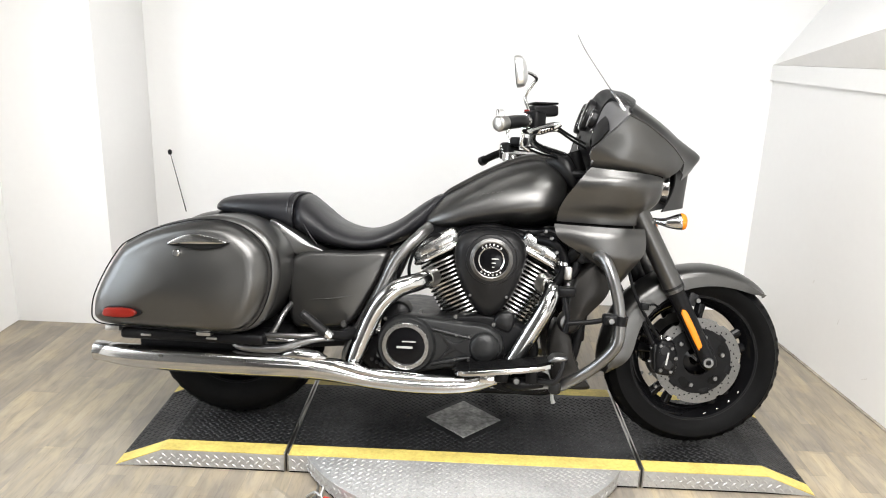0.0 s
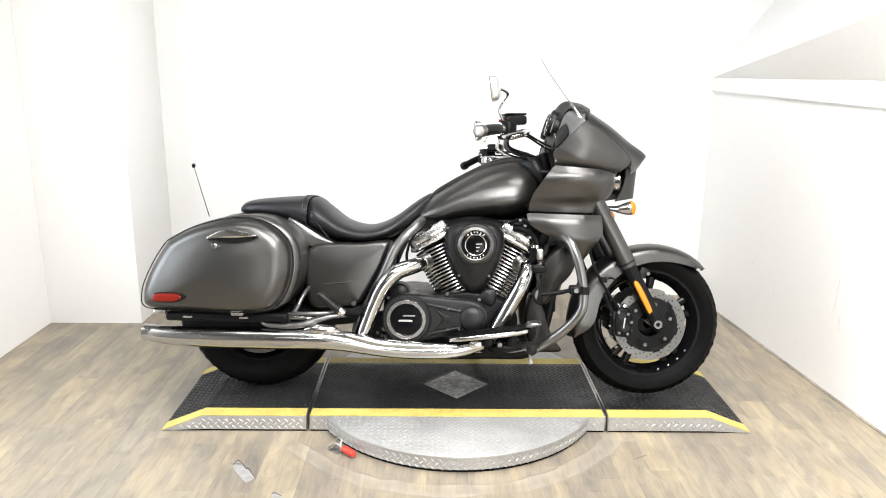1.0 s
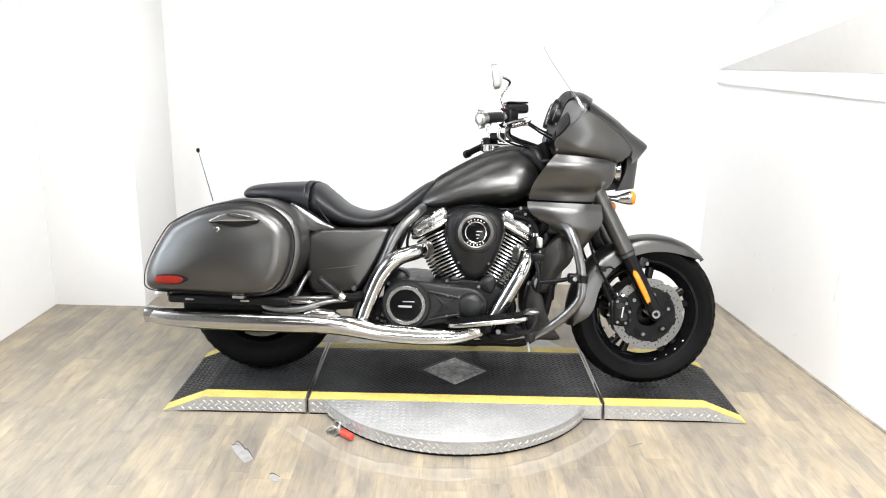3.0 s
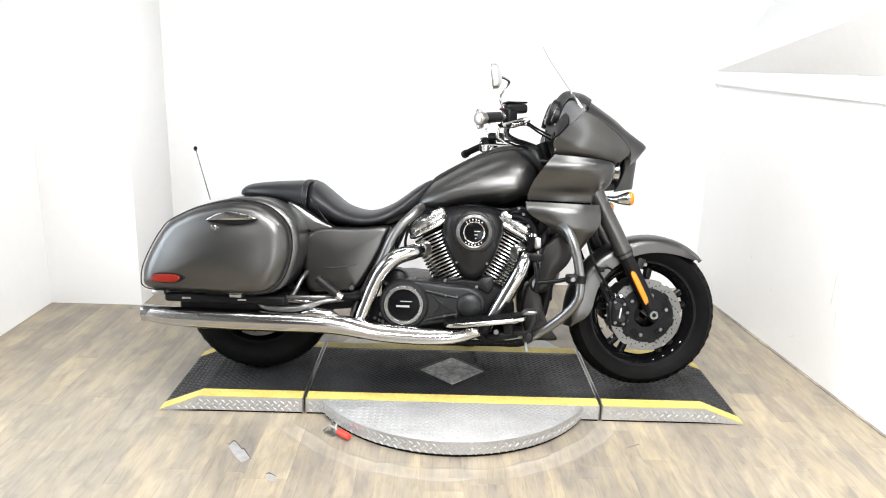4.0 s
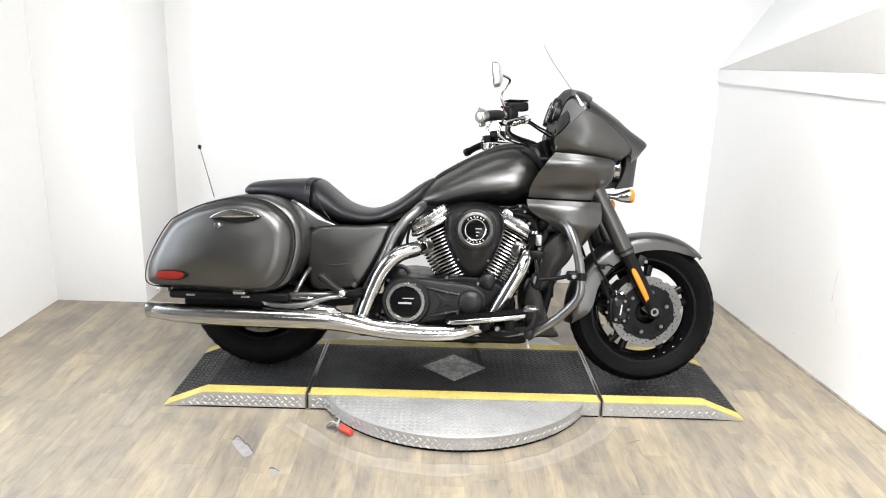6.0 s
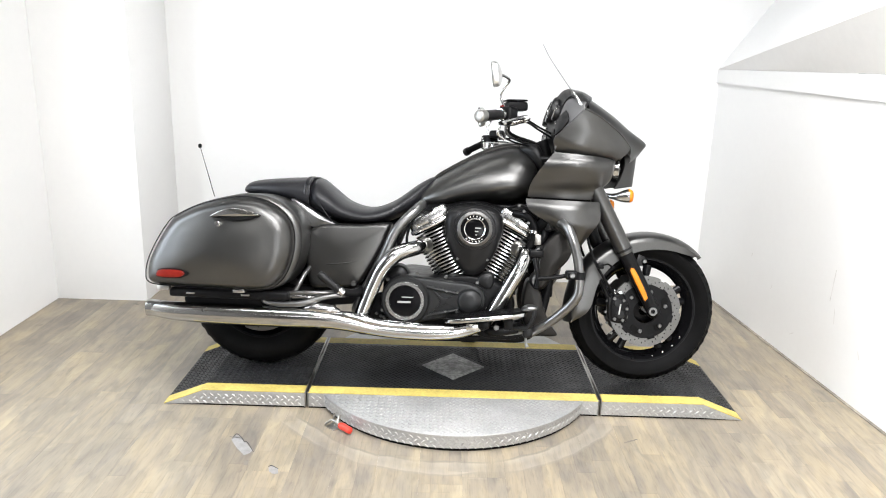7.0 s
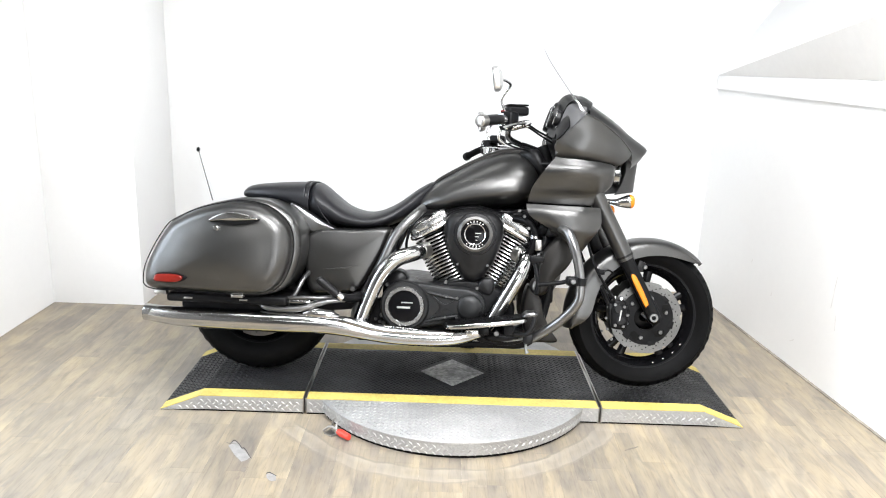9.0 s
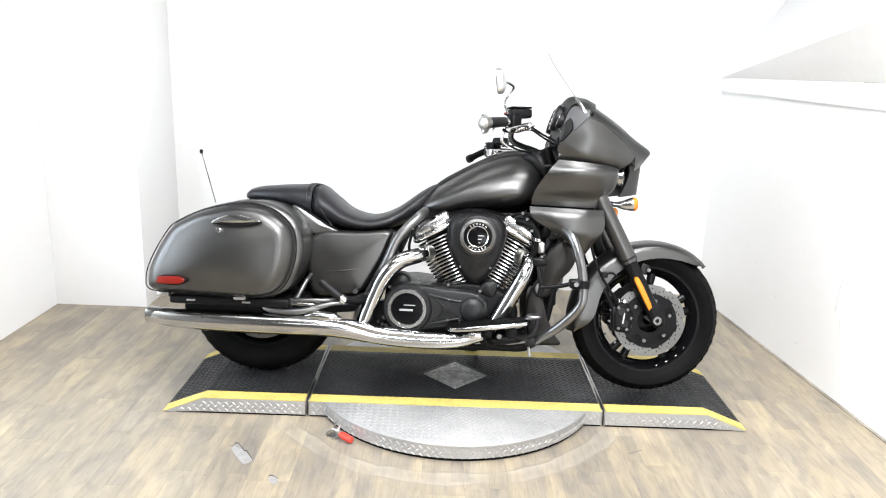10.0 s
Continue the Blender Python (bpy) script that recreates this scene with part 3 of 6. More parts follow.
def deck(name, x0, x1, ramp, label):
    """One platform section: skirts, black tread top, yellow edges. ramp: -1, 0 or 1 for the sloped end."""
    ob = thing(name, pose(0, 0, 0), label, "platform", "platform sections")
    n = 24
    run = 0.165

    def top(x):
        if ramp > 0 and x > x1 - run:
            return H - (H - 0.006) * ((x - (x1 - run)) / run)
        if ramp < 0 and x < x0 + run:
            return H - (H - 0.006) * (((x0 + run) - x) / run)
        return H

    knots = [x0, x1] if not ramp else ([x0, x1 - run, x1] if ramp > 0 else [x0, x0 + run, x1])
    rings = []
    for x in knots:
        z = top(x)
        rings.append([V(x, -HALF, min(0.009, z - 0.004)), V(x, HALF, min(0.009, z - 0.004)), V(x, HALF, z - 0.003), V(x, -HALF, z - 0.003)])
    part("skirt", lofted(rings), M_PLATE, ob, "bare aluminium tread-plate skirt", 20)
    # black strip added as the shadow line below the skirt
    part("base_shade_strip", box(x0 + (0.05 if ramp < 0 else 0.002), x1 - (0.05 if ramp > 0 else 0.002), -HALF + 0.006, HALF - 0.006, 0.0, 0.0088), M_GAP, ob, "black strip standing in for the shadow line below the skirt")
    e = 0.064

    def sheet(y0, y1, up):
        return lofted([[V(x, y0, top(x) - 0.0028 ), V(x, y1, top(x) - 0.0028), V(x, y1, top(x) + up), V(x, y0, top(x) + up)] for x in knots])
    part("deck_plate", sheet(-HALF + e, HALF - e, 0.0), M_TREAD, ob, "black tread plate, scuffed grey", 20)
    part("yellow_edge", sheet(-HALF, -HALF + e - 0.0004, 0.0004), M_YELLOW, ob, "worn yellow safety stripe", 20)
    part("yellow_edge", sheet(HALF - e + 0.0004, HALF, 0.0004), M_YELLOW, ob, "worn yellow safety stripe", 20)
    for x in (x0, x1):
        if abs(x) < 0.7:
            part("end_strip", box(x - 0.003, x + 0.003, -HALF, HALF, 0.004, H + 0.0015, 0.001, 1), M_STEEL, ob, "bare metal end strip")
    # bars of the top, sunk on the worn front band
    me = lozenges(lambda x, y: not (not ramp and abs(x) + abs(y) < 0.165), x0 + 0.01, x1 - 0.01, -HALF + e + 0.012, HALF - e - 0.012, 0, 0.026, 0.022, 0.0075, 0.0026)
    for v in me.vertices:
        v.co.z += top(v.co.x)
    stuff_part("tread", me, M_BAR, ob)
    me = lozenges(lambda x, y: y < top(x) - 0.014 and (ramp or abs(x) > 0.52), x0 + 0.02, x1 - 0.02, 0.018, H, 0, 0.03)
    for v in me.vertices:
        v.co = (v.co.x, -HALF - v.co.z, v.co.y)
    stuff_part("skirt_tread", me, M_LOZENGE, ob)
    if not ramp:
        d = 0.139
        part("diamond_plate", lofted([[V(s * a, s * b, z) for a, b in ((-d, 0), (0, -d), (d, 0), (0, d))] for s, z in ((1.0, H + 0.0005), (1.0, H + 0.0035), (0.985, H + 0.005))]), M_SCUFFED, ob, "scuffed steel diamond-shaped plate", 20)
    return ob


deck("platform_section", -GAP + 0.006, GAP - 0.006, 0, "flat black tread-plate deck with yellow edges and diamond plate")
deck("platform_ramp", -1.19, -GAP - 0.006, -1, "black tread-plate ramp with yellow edges sloping to the floor")
deck("platform_ramp", GAP + 0.006, 1.19, 1, "black tread-plate ramp with yellow edges sloping to the floor")

clamp = thing("toggle_clamp", pose(-0.452, -0.462, 0, 0, 0, -36), "small steel toggle clamp with a red handle on the floor", "clamp")
part("foot", box(-0.045, 0.0, -0.02, 0.02, 0.0, 0.006, 0.002), M_STEEL, clamp)
part("lever", tube([(-0.055, -0.01, 0.008), (-0.03, 0.0, 0.03), (0.0, 0.0, 0.028), (0.03, 0.0, 0.022)], 0.005), M_STEEL, clamp)
part("spindle", tube([(-0.03, 0.012, 0.006), (-0.028, 0.012, 0.055)], 0.004, 6), M_STEEL, clamp)
part("jaw", tube([(-0.01, 0.02, 0.045), (0.0, 0.0, 0.03), (0.005, 0.0, 0.01)], 0.005), M_STEEL, clamp)
part("handle", tube([(0.012, 0, 0.022), (0.03, 0, 0.021), (0.050, 0, 0.019), (0.068, 0, 0.017), (0.072, 0, 0.017)], [0.011, 0.0145, 0.0135, 0.0125, 0.006]), M_REDGRIP, clamp, "red vinyl handle")


# ---- the motorcycle ----
LEAN, YAW = 10.5, -2.0
bike = thing("motorcycle", pose(0, 0.005, H, -LEAN, 0, YAW), "satin graphite bagger motorcycle leaning on its stand on the platform", "motorcycle")
STEER = 3.0


def wheel_group(name, cx, cy, cz, r_tyre, w_tyre, r_rim, steer, spokes):
    """Black cast wheel with its tyre; returns the wheel part and its turn."""
    m = pose(cx, cy, cz, 0, 0, steer)
    h = w_tyre / 2
    rim_prof = [(r_rim + 0.004, -h * 0.72), (r_rim + 0.006, -h * 0.66), (r_rim - 0.012, -h * 0.60), (r_rim - 0.018, -h * 0.3), (r_rim - 0.024, 0),
                (r_rim - 0.018, h * 0.3), (r_rim - 0.012, h * 0.60), (r_rim + 0.006, h * 0.66), (r_rim + 0.004, h * 0.72), (r_rim - 0.012, h * 0.70),
                (r_rim - 0.034, h * 0.35), (r_rim - 0.044, 0), (r_rim - 0.034, -h * 0.35), (r_rim - 0.012, -h * 0.70)]
    rim = lathe(rim_prof, (0, 0, 0), 72, "y", True)
    hub = lathe([(0.02, -0.06), (0.045, -0.055), (0.05, -0.03), (0.042, 0), (0.05, 0.03), (0.045, 0.055), (0.02, 0.06)], (0, 0, 0), 32, "y", True)
    wheel = part(name, moved(join(rim, hub), m), M_GLOSS, bike, "gloss black cast wheel")
    for k in range(spokes):
        for d in (-9, 9):
            a = radians(360 / spokes * k + 20)
            b = a + radians(d)
            p0 = V(0.04 * math.cos(a), -0.012, 0.04 * math.sin(a))
            p1 = V((r_rim - 0.03) * math.cos(b), -0.006, (r_rim - 0.03) * math.sin(b))
            part("spoke", moved(tube([p0, (p0 + p1) / 2, p1], [0.013, 0.0105, 0.013], 7, 10, 1.5), m), M_GLOSS, wheel)
    o = r_tyre
    prof = [(r_rim - 0.004, -h * 0.74), (r_rim + 0.012, -h * 0.86), (r_rim + (o - r_rim) * 0.35, -h * 0.99), (r_rim + (o - r_rim) * 0.6, -h * 0.98), (o - 0.028, -h * 0.86),
            (o - 0.012, -h * 0.62), (o - 0.003, -h * 0.3), (o, 0)]
    prof = prof + [(r, -y) for r, y in prof[-2::-1]]
    part("tyre", moved(lathe(prof, (0, 0, 0), 96), m), M_RUBBER, wheel, "black rubber tyre")
    # shallow slanting tread blocks
    for s in (-1, 1):
        verts, faces = [], []
        for k in range(44):
            a = 2 * math.pi * k / 44
            i = len(verts)
            for da, y, rr in ((0, 0.10, 0.0008), (0.05, 0.10, 0.0008), (0.15, 0.62, -0.0098), (0.10, 0.62, -0.0098), (0.165, 0.80, -0.0225), (0.125, 0.80, -0.0225)):
                verts.append(((o + rr) * math.cos(a + da), s * h * y, (o + rr) * math.sin(a + da)))
            faces += [(i, i + 1, i + 2, i + 3), (i + 3, i + 2, i + 4, i + 5)]
        me = bpy.data.meshes.new("tread")
        me.from_pydata(verts, [], faces)
        me.transform(m)
        stuff_part("tread", me, M_RUBBER, wheel)
    part("rim_line", moved(lathe([(r_rim - 0.006, -h * 0.735), (r_rim - 0.002, -h * 0.75), (r_rim + 0.002, -h * 0.735), (r_rim - 0.002, -h * 0.72)], (0, 0, 0), 72, "y", True), m), M_BLACK, wheel)
    return wheel, m


def brake_disc(wheel, m, y, r, label):
    inner = r * 0.74
    ring = bmesh.new()
    rows = []
    for k in range(144):
        a = 2 * math.pi * k / 144
        wave = (a * 6 / (2 * math.pi)) % 1.0
        edge = r * (0.955 if wave < 0.10 else 1.0)
        rows.append([ring.verts.new((q * math.cos(a), y + h, q * math.sin(a))) for q, h in ((inner, -0.0025), (edge, -0.0025), (edge, 0.0025), (inner, 0.0025))])
    for p, q in zip(rows, rows[1:] + rows[:1]):
        for m_ in range(4):
            ring.faces.new((p[m_], p[(m_ + 1) % 4], q[(m_ + 1) % 4], q[m_]))
    d = part("brake_disc", moved(ring, m), M_DISC, wheel, label, 30)
    # rows of vent holes as flat black hexagons, their inner shade as colour
    bms = []
    for k in range(36):
        for q, off in ((0.79, 0.0), (0.845, 0.06), (0.90, 0.12)):
            a = 2 * math.pi * k / 36 + off
            bms.append((r * q * math.cos(a), r * q * math.sin(a)))
    verts, faces = [], []
    s = -1 if y < 0 else 1
    for hx, hz in bms[::2]:
        i = len(verts)
        for j in range(6):
            verts.append((hx + 0.0030 * math.cos(j * math.pi / 3), y + s * 0.0028, hz + 0.0030 * math.sin(j * math.pi / 3)))
        faces.append(tuple(range(i, i + 6)))
    me = bpy.data.meshes.new("holes")
    me.from_pydata(verts, [], faces)
    me.transform(m)
    stuff_part("vent_hole_shade", me, M_GAP, wheel)
    carrier = lathe([(0.05, y + 0.004), (0.05, y - s * -0.006), (inner + 0.004, y - s * -0.004), (inner + 0.004, y + s * 0.0)], (0, 0, 0), 48, "y", True)
    part("disc_carrier", moved(carrier, m), M_BLACK, wheel)
    for k in range(5):
        a = 2 * math.pi * k / 5 + 0.1
        # slots as raised black pads: their depth is only put into the colour
        slot = pillow([(-0.012, -0.016), (0.010, -0.018), (0.013, 0.016), (-0.010, 0.018)], y + s * 0.0, y + s * 0.0068, 0.001, 0.0, 20)
        part("carrier_slot_shade", moved(slot, m @ pose(0.088 * math.cos(a + 0.35), 0, 0.088 * math.sin(a + 0.35), 0, -math.degrees(a), 0)), M_GAP, wheel)
    for k in range(6):
        a = 2 * math.pi * k / 6 + 0.3
        part("bolt", moved(bolt(0.085 * math.cos(a), y + s * 0.007, 0.085 * math.sin(a), 0.0085, 0.007, s), m), M_BOLT, wheel)
        a += 0.5
        tab = box(-0.016, 0.016, -0.003, 0.003, -0.010, 0.010, 0.002)
        part("disc_button", moved(tab, m @ pose(inner * math.cos(a), y + s * 0.002, inner * math.sin(a), 0, -math.degrees(a) + 90, 0)), M_BLACK, wheel)
    return d


fw, FM = wheel_group("front_wheel", 0.792, -0.088, 0.311, 0.310, 0.13, 0.226, STEER, 5)
brake_disc(fw, FM, -0.082, 0.149, "drilled steel brake disc")
brake_disc(fw, FM, 0.082, 0.143, "drilled steel brake disc")
for k in range(4):
    a = radians(-74 + 13 * k)
    part("balance_weight", moved(box(-0.0045, 0.0045, -0.002, 0.002, -0.0022, 0.0022, 0.001), FM @ pose(0.206 * math.cos(a), -0.036, 0.206 * math.sin(a), 0, 90 - math.degrees(a), 0)), M_ALU, fw)
rw, RM = wheel_group("rear_wheel", -0.842, -0.04, 0.316, 0.320, 0.17, 0.205, 0, 5)
brake_disc(rw, RM, -0.075, 0.168, "drilled steel rear brake disc")


def fender_arc(cx, cz, m, spans, half, r_top, thick=0.003):
    """An arched mudguard: spans of (angle, top radius, skirt radius, half width)."""
    n = 40
    c = curve([(a, b, d) for a, b, d, e in spans], n)
    hw = [p.x for p in curve([(e, 0, 0) for a, b, d, e in spans], n)]
    rows = []
    for p, w in zip(c, hw):
        ang, rt, rs = radians(p.x), p.y, p.z
        prof = [(-w, rs), (-w, rs + (rt - rs) * 0.45), (-w * 0.93, rt - 0.018), (-w * 0.62, rt - 0.004), (-w * 0.2, rt + 0.003), (0, rt + 0.004),
                (w * 0.2, rt + 0.003), (w * 0.62, rt - 0.004), (w * 0.93, rt - 0.018), (w, rs + (rt - rs) * 0.45), (w, rs)]
        q = curve([(r, y, 0) for y, r in prof], 25)
        rows.append([V(v.x * math.cos(ang), v.y, v.x * math.sin(ang)) for v in q])
    return moved(shell(rows, 25, 40, thick), m)


part("front_fender", fender_arc(0, 0, FM, [(44, 0.334, 0.329, 0.035), (49, 0.334, 0.309, 0.062), (60, 0.332, 0.285, 0.082), (85, 0.325, 0.262, 0.088),
                                           (115, 0.319, 0.246, 0.09), (150, 0.319, 0.232, 0.09), (172, 0.321, 0.226, 0.09), (184, 0.325, 0.250, 0.087), (191, 0.328, 0.309, 0.068)], 0.09, 0.345),
     M_PAINT, bike, "satin graphite front mudguard")
for s in (-1, 1):
    part("fender_bracket", moved(box(-0.016, 0.014, -0.004, 0.004, -0.022, 0.02, 0.003), FM @ pose(-0.035, s * 0.096, 0.215, 0, 20, 0)), M_CASE, bike)
    part("bolt", moved(bolt(-0.02, s * 0.1, 0.212, 0.009, 0.008, s), FM), M_BOLT, bike)


def fork_leg(s):
    """One leg; s: -1 the right, 1 the left. The pair is turned with the wheel."""
    off = 0.132 * s
    sh = -off * math.sin(radians(STEER))
    y = -0.088 + off * math.cos(radians(STEER))
    base = V(0.8127 + sh, y, 0.318)
    up = V(-0.475, 0, 0.88).normalized()
    leg = part("fork_leg", tube([base - up * 0.02, base + up * 0.0, base + up * 0.06, base + up * 0.26, base + up * 0.29], [0.02, 0.028, 0.0275, 0.029, 0.027], 25, 20), M_BLACK, bike, "satin black fork leg")
    part("fork_cover", tube([base + up * 0.268, base + up * 0.288, base + up * 0.44, base + up * 0.62], [0.031, 0.0345, 0.0345, 0.034], 17, 20), M_PAINT, leg, "satin graphite fork shroud")
    part("fork_band", tube([base + up * 0.281, base + up * 0.290], [0.0355, 0.0355], 2, 20), M_CASE, leg)
    q = base + up * 0.02
    part("axle_nut", lathe([(0.0, s * 0.010), (0.009, s * 0.010), (0.0092, s * 0.034), (0.0165, s * 0.034), (0.018, s * 0.03), (0.018, 0.0), (0, 0)], (q.x, q.y, q.z - 0.012), 20), M_BOLT, leg, "steel axle end")
    # long reflector in a black frame
    a = math.degrees(math.atan2(up.x, up.z))
    mm = Matrix.Translation(base + up * 0.134 + V(-0.010, s * 0.027, 0)) @ pose(0, 0, 0, 0, a, 0)
    prof = [(-0.010, -0.066), (-0.003, -0.072), (0.0085, -0.058), (0.0105, 0.048), (0.003, 0.070), (-0.007, 0.066), (-0.0105, 0.044)]
    part("reflector", moved(pillow(prof, 0, s * 0.012, 0.005, 0.003, 40), mm), M_AMBER, leg, "amber fork reflector")
    prof2 = [(x * 1.25, z * 1.06) for x, z in prof]
    part("reflector_frame", moved(pillow(prof2, -s * 0.006, s * 0.004, 0.003, 0.001, 40), mm), M_PLASTIC, leg)
    return leg


fr = fork_leg(-1)
fl = fork_leg(1)


def caliper(s):
    prof = [(-0.03, -0.055), (0.022, -0.06), (0.036, -0.02), (0.034, 0.03), (0.018, 0.062), (-0.022, 0.058), (-0.036, 0.02), (-0.036, -0.03)]
    mm = FM @ pose(-0.118, 0, 0.012, 0, -4, 0)
    c = part("brake_caliper", moved(pillow(prof, s * 0.066, s * 0.122, 0.012, 0.004, 40), mm), M_BLACK, bike, "black brake caliper")
    for x, z in ((-0.02, 0.045), (0.018, 0.035), (-0.022, -0.04), (0.012, -0.046), (0.03, 0.0)):
        part("bolt", moved(bolt(x, s * 0.124, z, 0.007, 0.006, s), mm), M_BOLT, c)
    for x, z, r in ((-0.006, 0.026, 0.019), (0.004, -0.022, 0.019)):
        part("piston_cap", moved(lathe([(0, s * 0.130), (r * 0.8, s * 0.129), (r, s * 0.125), (r, s * 0.115), (0, s * 0.115)], (x, 0, z), 24), mm), M_CASE, c)
    part("caliper_bridge", moved(box(-0.042, -0.024, min(s * 0.06, s * 0.115), max(s * 0.06, s * 0.115), -0.045, 0.048, 0.006), mm), M_CASE, c)
    part("bleed_nipple", moved(tube([(-0.012, s * 0.105, 0.055), (-0.014, s * 0.105, 0.078)], [0.006, 0.004], 6, 10), mm), M_ALU, c)
    part("banjo_bolt", moved(bolt(0.004, s * 0.118, 0.070, 0.009, 0.012, s), mm), M_ALU, c)
    part("caliper_mark", moved(box(-0.003, 0.003, min(s * 0.129, s * 0.1315), max(s * 0.129, s * 0.1315), -0.022, 0.022, 0.0008, 1), mm @ pose(0, 0, 0, 0, 12, 0)), M_MARK, c)
    for k in range(5):
        a = radians(150 + 16 * k)
        part("bolt", moved(bolt(0.168 * math.cos(a), s * 0.088, 0.168 * math.sin(a), 0.006, 0.008, s), FM), M_BOLT, c)
    part("brake_hose", tube([(0.53, s * 0.14 - 0.09, 0.62), (0.548, s * 0.15 - 0.09, 0.56), (0.575, s * 0.155 - 0.09, 0.50), (0.625, s * 0.14 - 0.09, 0.425), (0.655, s * 0.13 - 0.09, 0.385)], 0.0055, 30, 8), M_PLASTIC, c)


caliper(-1)
caliper(1)
part("hose_bracket", box(0.575, 0.602, -0.258, -0.23, 0.49, 0.512, 0.004), M_BLACK, bike)
part("hose_bracket", tube([(0.59, -0.242, 0.50), (0.62, -0.235, 0.508), (0.645, -0.215, 0.495)], 0.004, 12, 8), M_BLACK, bike)
part("steering_stem", tube([(0.575, -0.01, 0.66), (0.59, -0.01, 0.61), (0.64, -0.01, 0.52)], [0.03, 0.028, 0.024], 10, 14), M_BLACK, bike)
part("lower_yoke", box(0.50, 0.60, -0.22, 0.10, 0.685, 0.735, 0.015, 3), M_BLACK, bike)
part("steering_head", tube([(0.50, 0, 0.60), (0.46, 0, 0.70), (0.385, 0, 0.86)], 0.042, 9, 20), M_BLACK, bike)


# fuel tank and seat
tank = part("fuel_tank", station_loft([(-0.195, 0.752, 0.735, 0.03), (-0.185, 0.772, 0.722, 0.075), (-0.15, 0.80, 0.715, 0.115), (-0.066, 0.862, 0.715, 0.150), (0.079, 0.946, 0.728, 0.178),
                                      (0.19, 0.985, 0.742, 0.186), (0.255, 0.985, 0.750, 0.178), (0.30, 0.965, 0.775, 0.150), (0.325, 0.935, 0.83, 0.10), (0.332, 0.915, 0.86, 0.03)], 49, 48, 1.85, 0.30),
            M_PAINT, bike, "satin graphite teardrop fuel tank")
part("tank_console", station_loft([(-0.12, 0.835, 0.80, 0.015), (-0.08, 0.868, 0.84, 0.035), (0.05, 0.942, 0.90, 0.05), (0.17, 0.993, 0.95, 0.06), (0.27, 1.0, 0.95, 0.06), (0.31, 0.985, 0.95, 0.04)], 25, 24, 3.0), M_PAINT_D, tank, "dark graphite tank console")
part("filler_cap", lathe([(0, 0.026), (0.026, 0.026), (0.034, 0.02), (0.036, 0.0), (0, 0)], (0.13, 0, 0.975), 24, "z"), M_CHROME, tank, "chrome filler cap")
part("tank_neck", station_loft([(0.24, 0.985, 0.94, 0.06), (0.28, 1.005, 0.93, 0.10), (0.325, 1.0, 0.88, 0.12), (0.355, 0.955, 0.86, 0.11), (0.37, 0.92, 0.87, 0.06)], 20, 24, 2.6), M_CASE, tank, "dark ignition surround")


def flank(x, z, lift=0.0035):
    """The lateral place of the tank's near flank at x, z."""
    w = 0.15 + (0.178 - 0.150) * (x + 0.066) / 0.145 if x < 0.079 else 0.178 + 0.008 * (x - 0.079) / 0.11
    top = 0.862 + (0.946 - 0.862) * (x + 0.066) / 0.145 if x < 0.079 else 0.946 + 0.04 * (x - 0.079) / 0.11
    bot = 0.722
    mid = bot + (top - bot) * 0.30
    s = min(0.98, abs(z - mid) / (top - mid))
    return -(w * (1 - s ** 1.85) ** (1 / 1.85)) - lift


# tank marks: a slanting line of script and a row of small dots, as plain bars
for k in range(9):
    x = 0.035 + 0.0165 * k
    z = 0.848 + 0.0028 * k
    part("tank_mark", moved(box(-0.006, 0.006, -0.0008, 0.0008, -0.0035, 0.0035, 0.0006, 1), pose(x, flank(x, z, 0.0006), z, 14, -10, 0)), M_SCRIPT, tank)
for k in range(7):
    x = 0.055 + 0.0165 * k
    z = 0.828 + 0.0022 * k
    part("tank_mark", moved(box(-0.003, 0.003, -0.0008, 0.0008, -0.003, 0.003, 0.0006, 1), pose(x, flank(x, z, 0.0006), z, 14, -10, 0)), M_SCRIPT, tank)

seat = part("seat", station_loft([(-0.625, 0.815, 0.672, 0.165), (-0.60, 0.815, 0.665, 0.178), (-0.552, 0.778, 0.648, 0.183), (-0.477, 0.722, 0.630, 0.192), (-0.378, 0.700, 0.627, 0.195), (-0.28, 0.733, 0.650, 0.180),
                                  (-0.184, 0.803, 0.705, 0.120), (-0.13, 0.836, 0.77, 0.065), (-0.105, 0.842, 0.82, 0.03)], 49, 40, 2.3, 0.42), M_SEAT, bike, "black vinyl rider seat")
pill = part("passenger_seat", station_loft([(-0.935, 0.758, 0.748, 0.05), (-0.92, 0.782, 0.742, 0.10), (-0.88, 0.80, 0.738, 0.14), (-0.774, 0.813, 0.722, 0.165), (-0.67, 0.82, 0.695, 0.178), (-0.628, 0.818, 0.675, 0.180)], 33, 40, 2.5, 0.42),
            M_SEAT, bike, "black vinyl passenger seat")
for nm, x, top, bot, hw in (("seat_seam", -0.6265, 0.820, 0.672, 0.183), ("seat_seam", -0.645, 0.822, 0.685, 0.181)):
    part(nm, tube([V(x, -hw * math.copysign(abs(math.cos(a)) ** 0.66, math.cos(a)), bot + (top - bot) * 0.5 + (top - bot) * 0.5 * abs(math.sin(a)) ** 0.66) for a in (radians(d) for d in range(0, 181, 15))], 0.003, 60, 8), M_SEAT, pill)
part("seat_seam", tube([(-0.585, -0.19, 0.72), (-0.56, -0.187, 0.68), (-0.535, -0.186, 0.65)], 0.0022, 16, 8), M_SEAT, seat)

